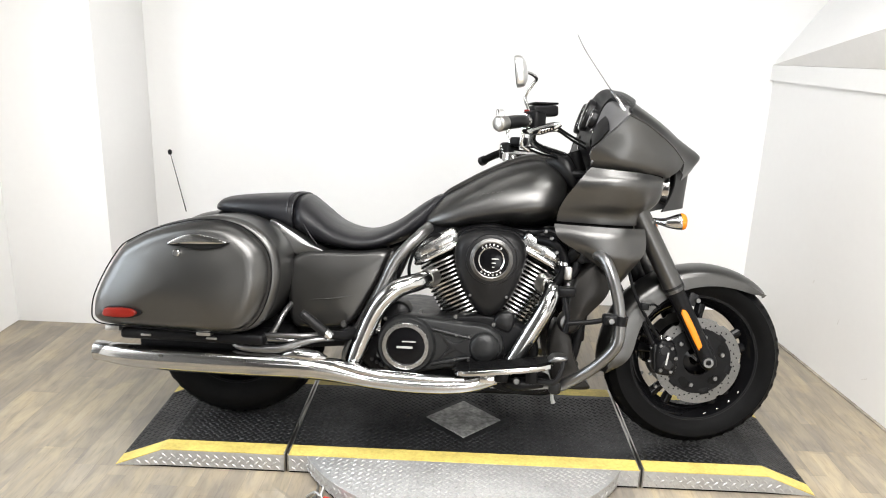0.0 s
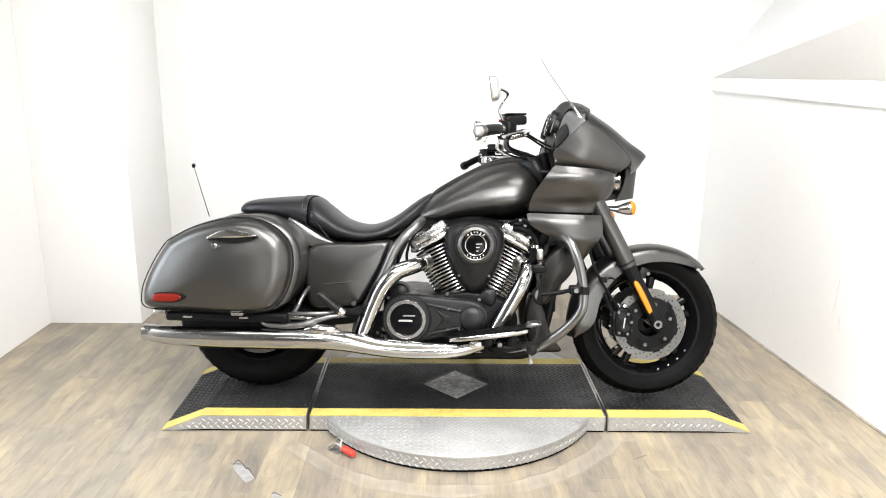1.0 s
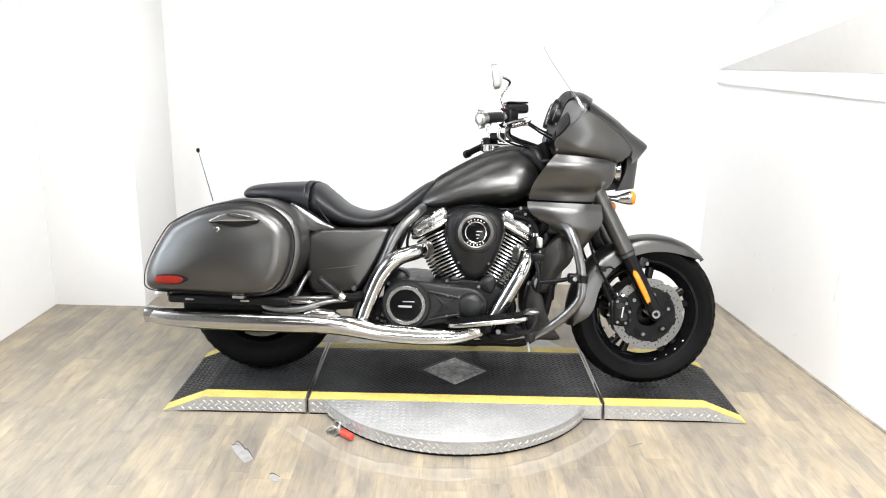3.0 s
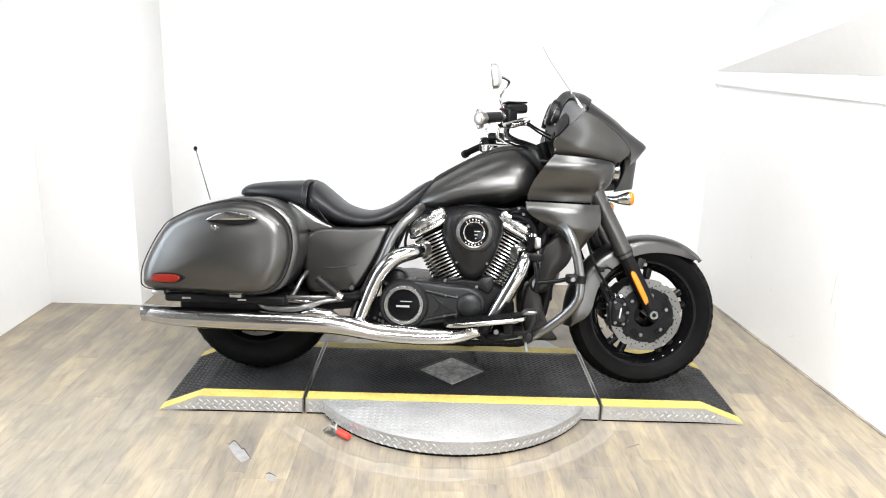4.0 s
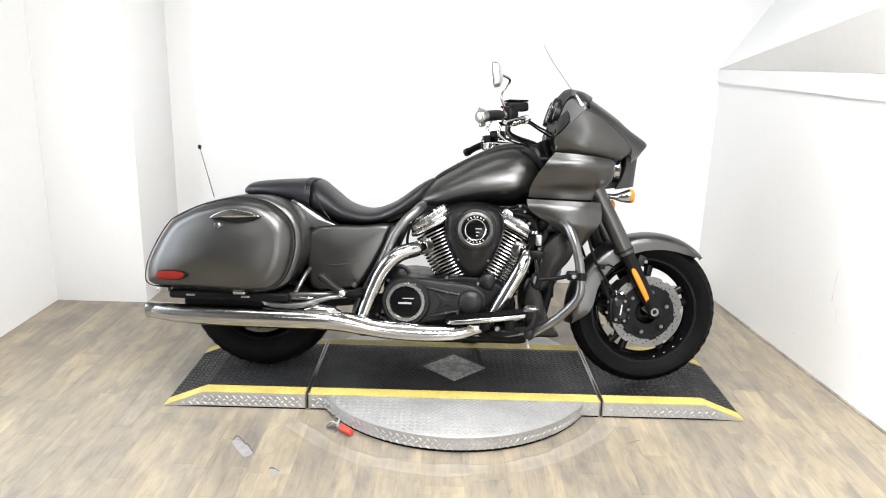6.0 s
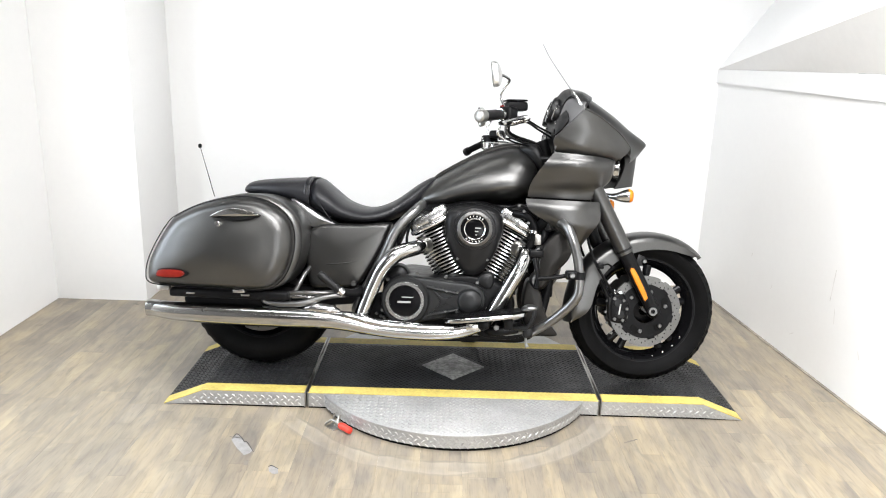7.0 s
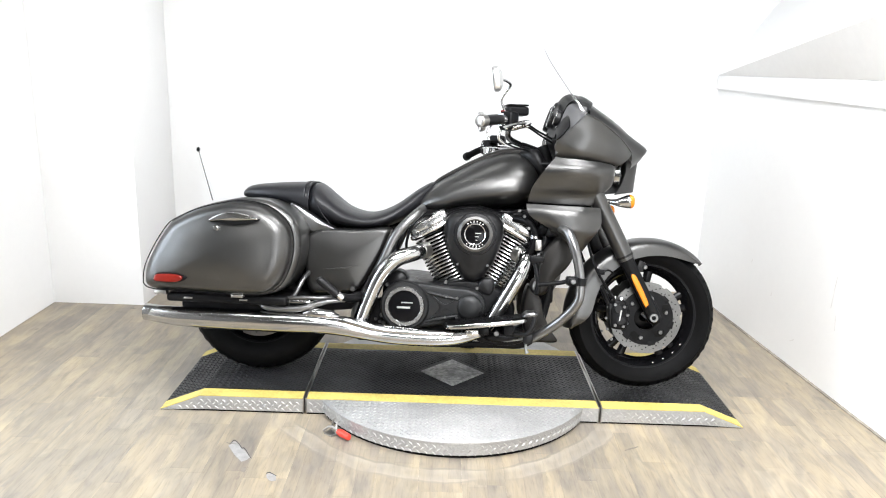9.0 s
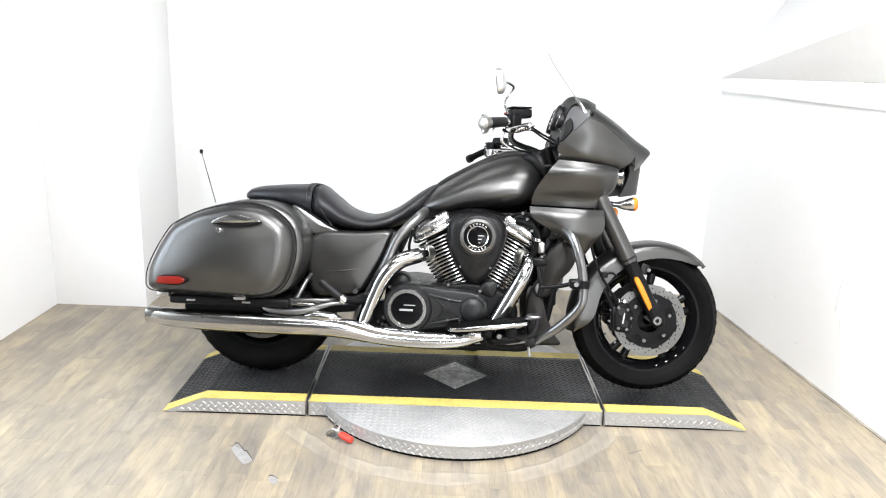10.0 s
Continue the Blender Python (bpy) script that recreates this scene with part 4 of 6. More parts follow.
# frame, rear mudguard and side covers
part("rear_fender", station_loft([(-1.13, 0.60, 0.45, 0.11), (-1.08, 0.68, 0.45, 0.13), (-0.98, 0.735, 0.50, 0.15), (-0.85, 0.745, 0.55, 0.155), (-0.70, 0.735, 0.60, 0.16), (-0.56, 0.66, 0.58, 0.16)], 33, 32, 3.0), M_PAINT, bike, "satin graphite rear mudguard")
part("tail_light", pillow([(-1.16, 0.50), (-1.13, 0.50), (-1.12, 0.56), (-1.145, 0.57)], -0.09, 0.09, 0.008, 0.002, 32), M_RED, bike, "red tail light")
for s in (-1, 1):
    t = pillow([(-0.70, 0.725), (-0.66, 0.715), (-0.56, 0.655), (-0.505, 0.625), (-0.55, 0.612), (-0.62, 0.615), (-0.67, 0.655)], s * 0.12, s * 0.198, 0.012, 0.006, 48)
    part("seat_rail_cover", t, M_GUARD if s < 0 else M_PAINT, bike, "pale satin cover below the seat")
    c = part("side_cover", pillow([(-0.625, 0.575), (-0.60, 0.612), (-0.54, 0.628), (-0.40, 0.632), (-0.285, 0.640), (-0.29, 0.59), (-0.32, 0.52), (-0.385, 0.405), (-0.42, 0.375), (-0.50, 0.362), (-0.60, 0.362), (-0.625, 0.45)],
                                   s * 0.10, s * 0.222, 0.03, 0.012, 80), M_PAINT, bike, "satin graphite side cover")
    part("cover_crease", tube([V(-0.545, s * 0.2325, 0.462), V(-0.50, s * 0.2335, 0.466), V(-0.45, s * 0.2335, 0.472), V(-0.40, s * 0.2325, 0.484)], [0.001, 0.0032, 0.0032, 0.001], 40, 10), M_PAINT, c)
    part("frame_tube", tube([(-0.15, s * 0.16, 0.725), (-0.175, s * 0.215, 0.70), (-0.249, s * 0.24, 0.618), (-0.304, s * 0.245, 0.499), (-0.395, s * 0.24, 0.315), (-0.41, s * 0.23, 0.26)], 0.0195, 50, 16), M_GUARD, bike, "satin grey frame tube")
    part("frame_cradle", tube([(0.40, s * 0.06, 0.66), (0.41, s * 0.13, 0.55), (0.37, s * 0.15, 0.30), (0.31, s * 0.155, 0.185), (0.15, s * 0.155, 0.17), (-0.28, s * 0.155, 0.17), (-0.40, s * 0.16, 0.25)], 0.02, 60, 14), M_BLACK, bike)
    part("swingarm", pillow([(-0.40, 0.36), (-0.38, 0.30), (-0.60, 0.275), (-0.87, 0.285), (-0.89, 0.32), (-0.86, 0.35), (-0.60, 0.36)], s * 0.09, s * 0.15, 0.01, 0.003, 48), M_BLACK, bike)
part("top_tube", tube([(0.42, 0, 0.86), (0.2, 0, 0.76), (-0.2, 0, 0.695), (-0.5, 0, 0.62), (-0.9, 0, 0.60)], 0.04, 40, 14), M_BLACK, bike)
part("battery_box", box(-0.46, -0.30, -0.12, 0.12, 0.38, 0.66, 0.02, 3), M_BLACK, bike)
part("under_tank", box(-0.16, 0.34, -0.10, 0.10, 0.665, 0.735, 0.02, 2), M_BLACK, bike)


# saddlebags
BAG = [(-1.222, 0.410), (-1.214, 0.470), (-1.176, 0.556), (-1.127, 0.634), (-1.09, 0.664), (-1.01, 0.704), (-0.90, 0.735), (-0.812, 0.746), (-0.728, 0.734), (-0.660, 0.694),
       (-0.618, 0.636), (-0.608, 0.552), (-0.628, 0.464), (-0.668, 0.400), (-0.735, 0.368), (-0.86, 0.364), (-1.02, 0.368), (-1.17, 0.373), (-1.212, 0.385)]


def scaled(profile, k, cx=-0.92, cz=0.555):
    return [(cx + (x - cx) * k, cz + (z - cz) * k) for x, z in profile]


def saddlebag(s):
    b = part("saddlebag", pillow(scaled(BAG, 1.0), s * 0.19, s * 0.398, 0.028, 0.0, 120), M_PAINT, bike, "hard satin graphite saddlebag")
    part("bag_lid", pillow(scaled(BAG, 0.955, -1.19, 0.45), s * 0.36, s * 0.444, 0.080, 0.027, 120), M_PAINT, b, "domed satin graphite saddlebag lid")
    part("bag_seal", tube([V(p.x, s * 0.404, p.z) for p in curve([(x, 0, z) for x, z in scaled(BAG, 0.961, -1.19, 0.45)], 40, True)] + [V(*(lambda q: (q.x, s * 0.404, q.z))(curve([(x, 0, z) for x, z in scaled(BAG, 0.961, -1.19, 0.45)], 40, True)[0]))], 0.0022, 161, 6), M_PLASTIC, b, "black rubber lid seal")
    # recess below the handle as a black pad, its shade put into the colour
    la = part("latch_recess_shade", pillow([(-0.945, 0.655), (-0.90, 0.648), (-0.845, 0.642), (-0.79, 0.650), (-0.755, 0.666), (-0.80, 0.667), (-0.86, 0.667)], s * 0.44, s * 0.4685, 0.004, 0.001, 48), M_GAP, b)
    part("latch", pillow([(-0.945, 0.656), (-0.91, 0.678), (-0.862, 0.691), (-0.80, 0.683), (-0.752, 0.668), (-0.80, 0.662), (-0.85, 0.659), (-0.90, 0.658)], s * 0.445, s * 0.474, 0.008, 0.004, 60), M_CHROME, b, "chrome latch handle")
    part("lock", lathe([(0, s * 0.476), (0.008, s * 0.476), (0.0115, s * 0.472), (0.0115, s * 0.45), (0, s * 0.45)], (-0.915, 0, 0.628), 20), M_CHROME, b, "chrome key lock")
    part("reflector_base", pillow([(-1.15, 0.412), (-1.07, 0.410), (-1.03, 0.430), (-1.07, 0.447), (-1.14, 0.446), (-1.158, 0.43)], s * 0.41, s * 0.458, 0.004, 0.001, 48), M_PLASTIC, b)
    part("reflector", pillow([(-1.148, 0.415), (-1.07, 0.414), (-1.045, 0.430), (-1.07, 0.443), (-1.14, 0.442), (-1.154, 0.43)], s * 0.42, s * 0.466, 0.007, 0.002, 48), M_RED, b, "red bag reflector")
    for x in (-1.154, -0.85):
        part("catch", box(x - 0.024, x + 0.024, s * 0.375, s * 0.405, 0.354, 0.372, 0.004), M_STEEL, b, "bright metal catch")
    for x in (-1.05, -0.83):
        part("catch_plate", box(x - 0.017, x + 0.017, s * 0.378, s * 0.386, 0.339, 0.346, 0.002), M_STEEL, b)
    part("bag_rail", box(-1.14, -0.66, s * 0.24, s * 0.38, 0.325, 0.362, 0.012, 3), M_BLACK, b, "black bag support rail")
    return b


saddlebag(-1)
saddlebag(1)
ant = part("antenna", tube([(-1.172, 0.24, 0.715), (-1.253, 0.27, 0.945)], [0.0022, 0.0014], 8, 8), M_BLACK, bike, "thin black whip antenna")
part("antenna_tip", lathe([(0, -0.011), (0.006, -0.009), (0.009, 0), (0.007, 0.008), (0, 0.012)], (-1.256, 0.271, 0.953), 14, "z"), M_PLASTIC, ant)
# black filler in the void above the mufflers, standing in for its shade
part("bag_gap_shade", box(-1.10, -0.60, -0.33, 0.33, 0.285, 0.358, 0.02, 3), M_PLASTIC, bike, "black box put in for the shade below the bags")


# fairing
def both(name, rows, mat, label="", thick=0.005, nu=18, nv=18, parent=None):
    obs = []
    for s in (1, -1):
        bm = shell(rows, nu, nv, thick)
        obs.append(part(name, bm if s > 0 else mirrored(bm), mat, parent or bike, label, 50))
    return obs


UP = [[(0.481, -0.338, 1.118), (0.446, -0.333, 1.082), (0.405, -0.323, 1.042), (0.371, -0.311, 1.003), (0.379, -0.286, 0.958)],
      [(0.535, -0.322, 1.094), (0.510, -0.330, 1.047), (0.489, -0.326, 1.008), (0.468, -0.320, 0.973), (0.469, -0.301, 0.950)],
      [(0.593, -0.293, 1.059), (0.574, -0.307, 1.014), (0.561, -0.305, 0.984), (0.551, -0.300, 0.961), (0.553, -0.285, 0.943)],
      [(0.645, -0.256, 1.023), (0.632, -0.270, 0.988), (0.619, -0.271, 0.965), (0.606, -0.267, 0.948), (0.603, -0.256, 0.938)],
      [(0.688, -0.212, 0.983), (0.675, -0.221, 0.962), (0.659, -0.229, 0.948), (0.641, -0.234, 0.937), (0.628, -0.235, 0.929)]]
both("upper_cowl", UP, M_PAINT, "satin graphite upper fairing")
both("cowl_edge", [[(0.479, -0.338, 1.120), (0.535, -0.323, 1.096), (0.593, -0.294, 1.061), (0.645, -0.257, 1.025), (0.689, -0.213, 0.984)],
                   [(0.484, -0.328, 1.122), (0.540, -0.312, 1.097), (0.598, -0.283, 1.061), (0.650, -0.246, 1.024), (0.694, -0.202, 0.982)],
                   [(0.503, -0.265, 1.088), (0.549, -0.256, 1.066), (0.602, -0.238, 1.029), (0.654, -0.208, 0.992), (0.700, -0.168, 0.955)]], M_PAINT)
HOOD = []
for row in ([(0.515, -0.230, 1.088), (0.525, -0.14, 1.130), (0.532, -0.085, 1.174), (0.535, -0.04, 1.196), (0.535, 0.0, 1.202)],
            [(0.60, -0.212, 1.032), (0.62, -0.125, 1.070), (0.638, -0.075, 1.106), (0.646, -0.03, 1.124), (0.648, 0.0, 1.128)],
            [(0.66, -0.190, 0.982), (0.69, -0.105, 1.016), (0.710, -0.06, 1.049), (0.717, -0.025, 1.066), (0.719, 0.0, 1.070)],
            [(0.698, -0.164, 0.950), (0.745, -0.085, 0.980), (0.776, -0.045, 1.003), (0.788, -0.02, 1.015), (0.792, 0.0, 1.018)],
            [(0.698, -0.155, 0.926), (0.743, -0.080, 0.953), (0.773, -0.042, 0.984), (0.785, -0.02, 0.994), (0.789, 0.0, 0.996)]):
    HOOD.append(row + [(x, -y, z) for x, y, z in row[-2::-1]])
part("hood", shell(HOOD, 40, 24, 0.005), M_PAINT, bike, "satin graphite fairing nose", 50)
both("side_panel", [[(0.376, -0.297, 0.953), (0.460, -0.311, 0.945), (0.545, -0.294, 0.939), (0.598, -0.262, 0.933), (0.620, -0.235, 0.926)],
                    [(0.333, -0.307, 0.900), (0.443, -0.332, 0.905), (0.543, -0.317, 0.904), (0.604, -0.270, 0.904), (0.623, -0.233, 0.902)],
                    [(0.298, -0.278, 0.845), (0.425, -0.303, 0.845), (0.535, -0.292, 0.846), (0.595, -0.249, 0.850), (0.614, -0.216, 0.852)],
                    [(0.284, -0.252, 0.805), (0.416, -0.274, 0.805), (0.517, -0.265, 0.806), (0.570, -0.235, 0.814), (0.587, -0.206, 0.820)],
                    [(0.281, -0.242, 0.773), (0.407, -0.266, 0.770), (0.509, -0.257, 0.768), (0.551, -0.230, 0.772), (0.563, -0.203, 0.780)]], M_PAINT, "satin graphite fairing side")
both("lower_strip", [[(0.272, -0.270, 0.764), (0.38, -0.300, 0.762), (0.49, -0.300, 0.760), (0.566, -0.262, 0.759)],
                     [(0.276, -0.285, 0.738), (0.38, -0.314, 0.735), (0.49, -0.314, 0.732), (0.570, -0.272, 0.728)],
                     [(0.296, -0.290, 0.712), (0.39, -0.318, 0.702), (0.49, -0.316, 0.692), (0.570, -0.275, 0.690)],
                     [(0.360, -0.296, 0.675), (0.43, -0.318, 0.668), (0.50, -0.312, 0.660), (0.552, -0.278, 0.658)],
                     [(0.425, -0.280, 0.632), (0.462, -0.294, 0.626), (0.50, -0.288, 0.620), (0.526, -0.265, 0.618)],
                     [(0.482, -0.258, 0.580), (0.490, -0.262, 0.578), (0.496, -0.258, 0.578), (0.502, -0.252, 0.580)]], M_PAINT, "satin graphite lower fairing leg", nv=30)
# inner faces and gaps between panels
both("inner_panel", [[(0.375, -0.24, 0.96), (0.45, -0.25, 0.95), (0.58, -0.20, 0.935)], [(0.30, -0.23, 0.78), (0.42, -0.25, 0.775), (0.54, -0.21, 0.775)], [(0.31, -0.23, 0.71), (0.42, -0.25, 0.70), (0.54, -0.24, 0.70)]], M_PLASTIC)
part("inner_bulkhead", shell([[(0.42, -0.24, 0.98), (0.44, 0, 1.0), (0.42, 0.24, 0.98)], [(0.40, -0.22, 0.86), (0.43, 0, 0.87), (0.40, 0.22, 0.86)], [(0.40, -0.20, 0.72), (0.45, 0, 0.72), (0.40, 0.20, 0.72)]], 16, 12, 0.006), M_PLASTIC, bike)
# headlight and chin
chin = part("chin", shell([[(0.762, 0.0, 1.00), (0.745, -0.06, 0.992), (0.685, -0.12, 0.968)], [(0.752, 0.0, 0.93), (0.742, -0.055, 0.925), (0.69, -0.11, 0.915)],
                           [(0.744, 0.0, 0.87), (0.735, -0.06, 0.865), (0.672, -0.12, 0.86)], [(0.742, 0.0, 0.832), (0.728, -0.07, 0.828), (0.645, -0.14, 0.815)]], 12, 14, 0.006), M_POD, bike, "dark grey plastic chin of the fairing")
part("chin", mirrored(shell([[(0.762, 0.0, 1.00), (0.745, -0.06, 0.992), (0.685, -0.12, 0.968)], [(0.752, 0.0, 0.93), (0.742, -0.055, 0.925), (0.69, -0.11, 0.915)],
                             [(0.744, 0.0, 0.87), (0.735, -0.06, 0.865), (0.672, -0.12, 0.86)], [(0.742, 0.0, 0.832), (0.728, -0.07, 0.828), (0.645, -0.14, 0.815)]], 12, 14, 0.006)), M_POD, bike, "dark grey plastic chin of the fairing")
for s in (-1, 1):
    hl = part("headlight", lathe([(0.0, -0.02), (0.03, -0.018), (0.055, 0.0), (0.06, 0.02), (0.056, 0.022), (0.05, 0.004), (0.0, -0.012)], (0.628, s * 0.150, 0.900), 28, "x"), M_CHROME, bike, "bright headlight bowl")
    part("lens", lathe([(0.0, 0.03), (0.03, 0.027), (0.056, 0.016), (0.056, 0.012), (0.03, 0.022), (0.0, 0.025)], (0.634, s * 0.150, 0.900), 28, "x"), M_GLASS, hl, "clear lens")
    part("headlight_surround", shell([[(0.69, s * 0.12, 0.972), (0.66, s * 0.18, 0.955), (0.62, s * 0.235, 0.935)], [(0.66, s * 0.115, 0.91), (0.63, s * 0.175, 0.90), (0.605, s * 0.235, 0.89)], [(0.65, s * 0.13, 0.825), (0.61, s * 0.18, 0.82), (0.575, s * 0.235, 0.815)]], 10, 10, 0.005), M_BLACK, bike)
    drop, out = (0.0, 0.0) if s < 0 else (0.05, 0.022)
    st = part("turn_signal", tube([(0.575 + out, s * 0.20, 0.790 - drop), (0.62 + out, s * 0.235, 0.786 - drop), (0.645 + out, s * 0.25, 0.785 - drop), (0.672 + out, s * 0.253, 0.788 - drop), (0.685 + out, s * 0.254, 0.79 - drop)], [0.010, 0.011, 0.018, 0.0255, 0.027], 25, 20), M_CHROME, bike, "chrome turn signal")
    part("lens", tube([(0.684 + out, s * 0.254, 0.790 - drop), (0.692 + out, s * 0.254, 0.791 - drop), (0.700 + out, s * 0.254, 0.792 - drop), (0.704 + out, s * 0.254, 0.792 - drop)], [0.0275, 0.027, 0.02, 0.006], 10, 20), M_AMBER, st, "amber lens")
    part("signal_bracket", box(0.535, 0.60, s * 0.10, s * 0.235, 0.765, 0.80, 0.008), M_BLACK, bike)

# windscreen, dash
ws = part("windscreen", shell([[(0.495, -0.235, 1.125), (0.54, -0.13, 1.185), (0.555, 0.0, 1.205), (0.54, 0.13, 1.185), (0.495, 0.235, 1.125)],
                               [(0.418, -0.225, 1.232), (0.475, -0.125, 1.28), (0.495, 0.0, 1.295), (0.475, 0.125, 1.28), (0.418, 0.225, 1.232)],
                               [(0.350, -0.195, 1.335), (0.405, -0.11, 1.365), (0.42, 0.0, 1.375), (0.405, 0.11, 1.365), (0.350, 0.195, 1.335)],
                               [(0.322, -0.165, 1.395), (0.365, -0.09, 1.42), (0.375, 0.0, 1.425), (0.365, 0.09, 1.42), (0.322, 0.165, 1.395)]], 24, 20, 0.002), M_SCREEN, bike, "clear tall windscreen")
ws.visible_shadow = False
part("screen_edge", tube([(0.495, -0.235, 1.125), (0.418, -0.225, 1.232), (0.350, -0.195, 1.335), (0.322, -0.165, 1.395)], 0.0013, 30, 6), M_BLACK, ws)
part("screen_base", shell([[(0.500, -0.215, 1.135), (0.535, -0.12, 1.180), (0.548, 0, 1.205), (0.535, 0.12, 1.180), (0.500, 0.215, 1.135)],
                           [(0.470, -0.205, 1.165), (0.495, -0.12, 1.205), (0.505, 0, 1.226), (0.495, 0.12, 1.205), (0.470, 0.205, 1.165)],
                           [(0.440, -0.19, 1.185), (0.450, -0.11, 1.212), (0.455, 0, 1.232), (0.450, 0.11, 1.212), (0.440, 0.19, 1.185)]], 24, 10, 0.008), M_CASE, bike, "dark garnish below the windscreen")
part("screen_trim", tube([(0.44, -0.20, 1.21), (0.462, -0.218, 1.178), (0.478, -0.232, 1.148), (0.492, -0.232, 1.134), (0.512, -0.215, 1.130)], [0.003, 0.006, 0.0075, 0.007, 0.004], 30, 10), M_ALU, bike, "bright windscreen edge trim")
dash = part("dash", shell([[(0.505, -0.17, 1.165), (0.515, 0.0, 1.222), (0.505, 0.17, 1.165)], [(0.445, -0.19, 1.185), (0.44, 0.0, 1.232), (0.445, 0.19, 1.185)],
                           [(0.41, -0.20, 1.14), (0.395, 0.0, 1.17), (0.41, 0.20, 1.14)], [(0.395, -0.22, 1.085), (0.375, 0.0, 1.09), (0.395, 0.22, 1.085)], [(0.375, -0.27, 1.02), (0.37, 0.0, 1.02), (0.375, 0.27, 1.02)], [(0.43, -0.29, 0.97), (0.42, 0.0, 0.96), (0.43, 0.29, 0.97)]], 20, 24, 0.008),
            M_PLASTIC, bike, "black instrument dash")
for y, z, r in ((-0.075, 1.135, 0.052), (0.075, 1.135, 0.052), (-0.165, 1.115, 0.03), (0.165, 1.115, 0.03), (-0.03, 1.045, 0.024), (-0.2, 1.04, 0.042), (0.2, 1.04, 0.042)):
    x = 0.378 + 0.012 * abs(y) / 0.1 + 0.10 * (z - 1.09) ** 2 * 40 * (z > 1.09) * 0.25
    g = part("gauge", moved(lathe([(0, 0.012), (r, 0.012), (r * 1.12, -0.012), (r * 1.05, -0.02), (r * 0.95, -0.018), (r * 0.9, -0.006), (0, -0.006)], (0, 0, 0), 28, "x"), pose(x, y, z, 0, 18 if z > 1.09 else 0, 0)), M_CASE, dash, "dark-rimmed round gauge")
    part("gauge_rim", moved(lathe([(r * 1.10, -0.014), (r * 1.04, -0.0205), (r * 0.96, -0.019), (r * 1.02, -0.0125)], (0, 0, 0), 28, "x", True), pose(x, y, z, 0, 18 if z > 1.09 else 0, 0)), M_ALU, g)
    part("gauge_face", moved(lathe([(0, -0.0065), (r * 0.9, -0.0065), (r * 0.9, -0.0105), (0, -0.0105)], (0, 0, 0), 24, "x"), pose(x, y, z, 0, 18 if z > 1.09 else 0, 0)), M_GLOSS, g)
for s in (-1, 1):
    part("dash_cheek", shell([[(0.505, s * 0.19, 1.160), (0.496, s * 0.225, 1.148), (0.477, s * 0.333, 1.118)], [(0.437, s * 0.20, 1.172), (0.447, s * 0.25, 1.135), (0.447, s * 0.328, 1.085)],
                              [(0.404, s * 0.213, 1.115), (0.410, s * 0.27, 1.082), (0.405, s * 0.319, 1.042)], [(0.383, s * 0.25, 1.04), (0.380, s * 0.29, 1.015), (0.371, s * 0.307, 1.002)], [(0.385, s * 0.26, 0.985), (0.378, s * 0.30, 0.97), (0.377, s * 0.288, 0.960)]], 10, 20, 0.006), M_CHEEK, dash, "grey inner fairing cheek")
    part("speaker_pocket", shell([[(0.420, s * 0.252, 1.122), (0.422, s * 0.290, 1.102), (0.420, s * 0.326, 1.072)], [(0.394, s * 0.248, 1.094), (0.398, s * 0.290, 1.070), (0.394, s * 0.322, 1.038)],
                                  [(0.376, s * 0.262, 1.050), (0.376, s * 0.296, 1.032), (0.370, s * 0.314, 1.016)]], 8, 10, 0.006), M_BLACK, dash, "black speaker pocket")

# handlebar and controls
bar = part("handlebar", tube([(0.075, -0.425, 1.072), (0.155, -0.315, 1.090), (0.185, -0.268, 1.078), (0.188, -0.21, 1.034), (0.227, -0.14, 1.015), (0.279, -0.09, 1.003), (0.325, -0.045, 0.99), (0.33, 0.05, 0.99), (0.26, 0.14, 1.00), (0.15, 0.26, 1.012), (0.10, 0.325, 1.012), (0.025, 0.425, 0.977)], 0.0125, 80, 14), M_ALU, bike, "polished handlebar")
gr = part("grip", tube([(0.085, -0.412, 1.074), (0.12, -0.364, 1.083), (0.152, -0.319, 1.090)], 0.021, 12, 20), M_CASE, bar, "dark grey grip")
part("grip", tube([(0.028, 0.421, 0.979), (0.062, 0.376, 0.996), (0.098, 0.328, 1.011)], 0.0155, 12, 20), M_RUBBER, bar, "black rubber grip")
part("bar_end", tube([(0.066, -0.438, 1.069), (0.070, -0.433, 1.070), (0.088, -0.408, 1.075)], [0.017, 0.0235, 0.0235], 8, 20), M_STEEL, bar, "bright bar end")
part("grip_collar", tube([(0.148, -0.324, 1.0895), (0.158, -0.311, 1.0905)], 0.025, 3, 20), M_ALU, bar)
part("bar_end", tube([(0.018, 0.433, 0.974), (0.030, 0.418, 0.980)], 0.0195, 3, 20), M_CASE, bar)
sw = part("switch_housing", moved(box(-0.03, 0.03, -0.032, 0.032, -0.035, 0.04, 0.014, 3), pose(0.185, -0.285, 1.086, 0, 0, 52)), M_BLACK, bar, "black switch housing")
part("kill_switch", moved(box(-0.010, 0.010, -0.008, 0.008, -0.006, 0.004, 0.003), pose(0.163, -0.285, 1.126, 0, 0, 52)), M_RED, sw, "red stop switch")
part("switch_housing", moved(box(-0.035, 0.03, -0.032, 0.032, -0.035, 0.035, 0.014, 3), pose(0.13, 0.285, 1.016, 0, 0, -52)), M_BLACK, bar, "black switch housing")
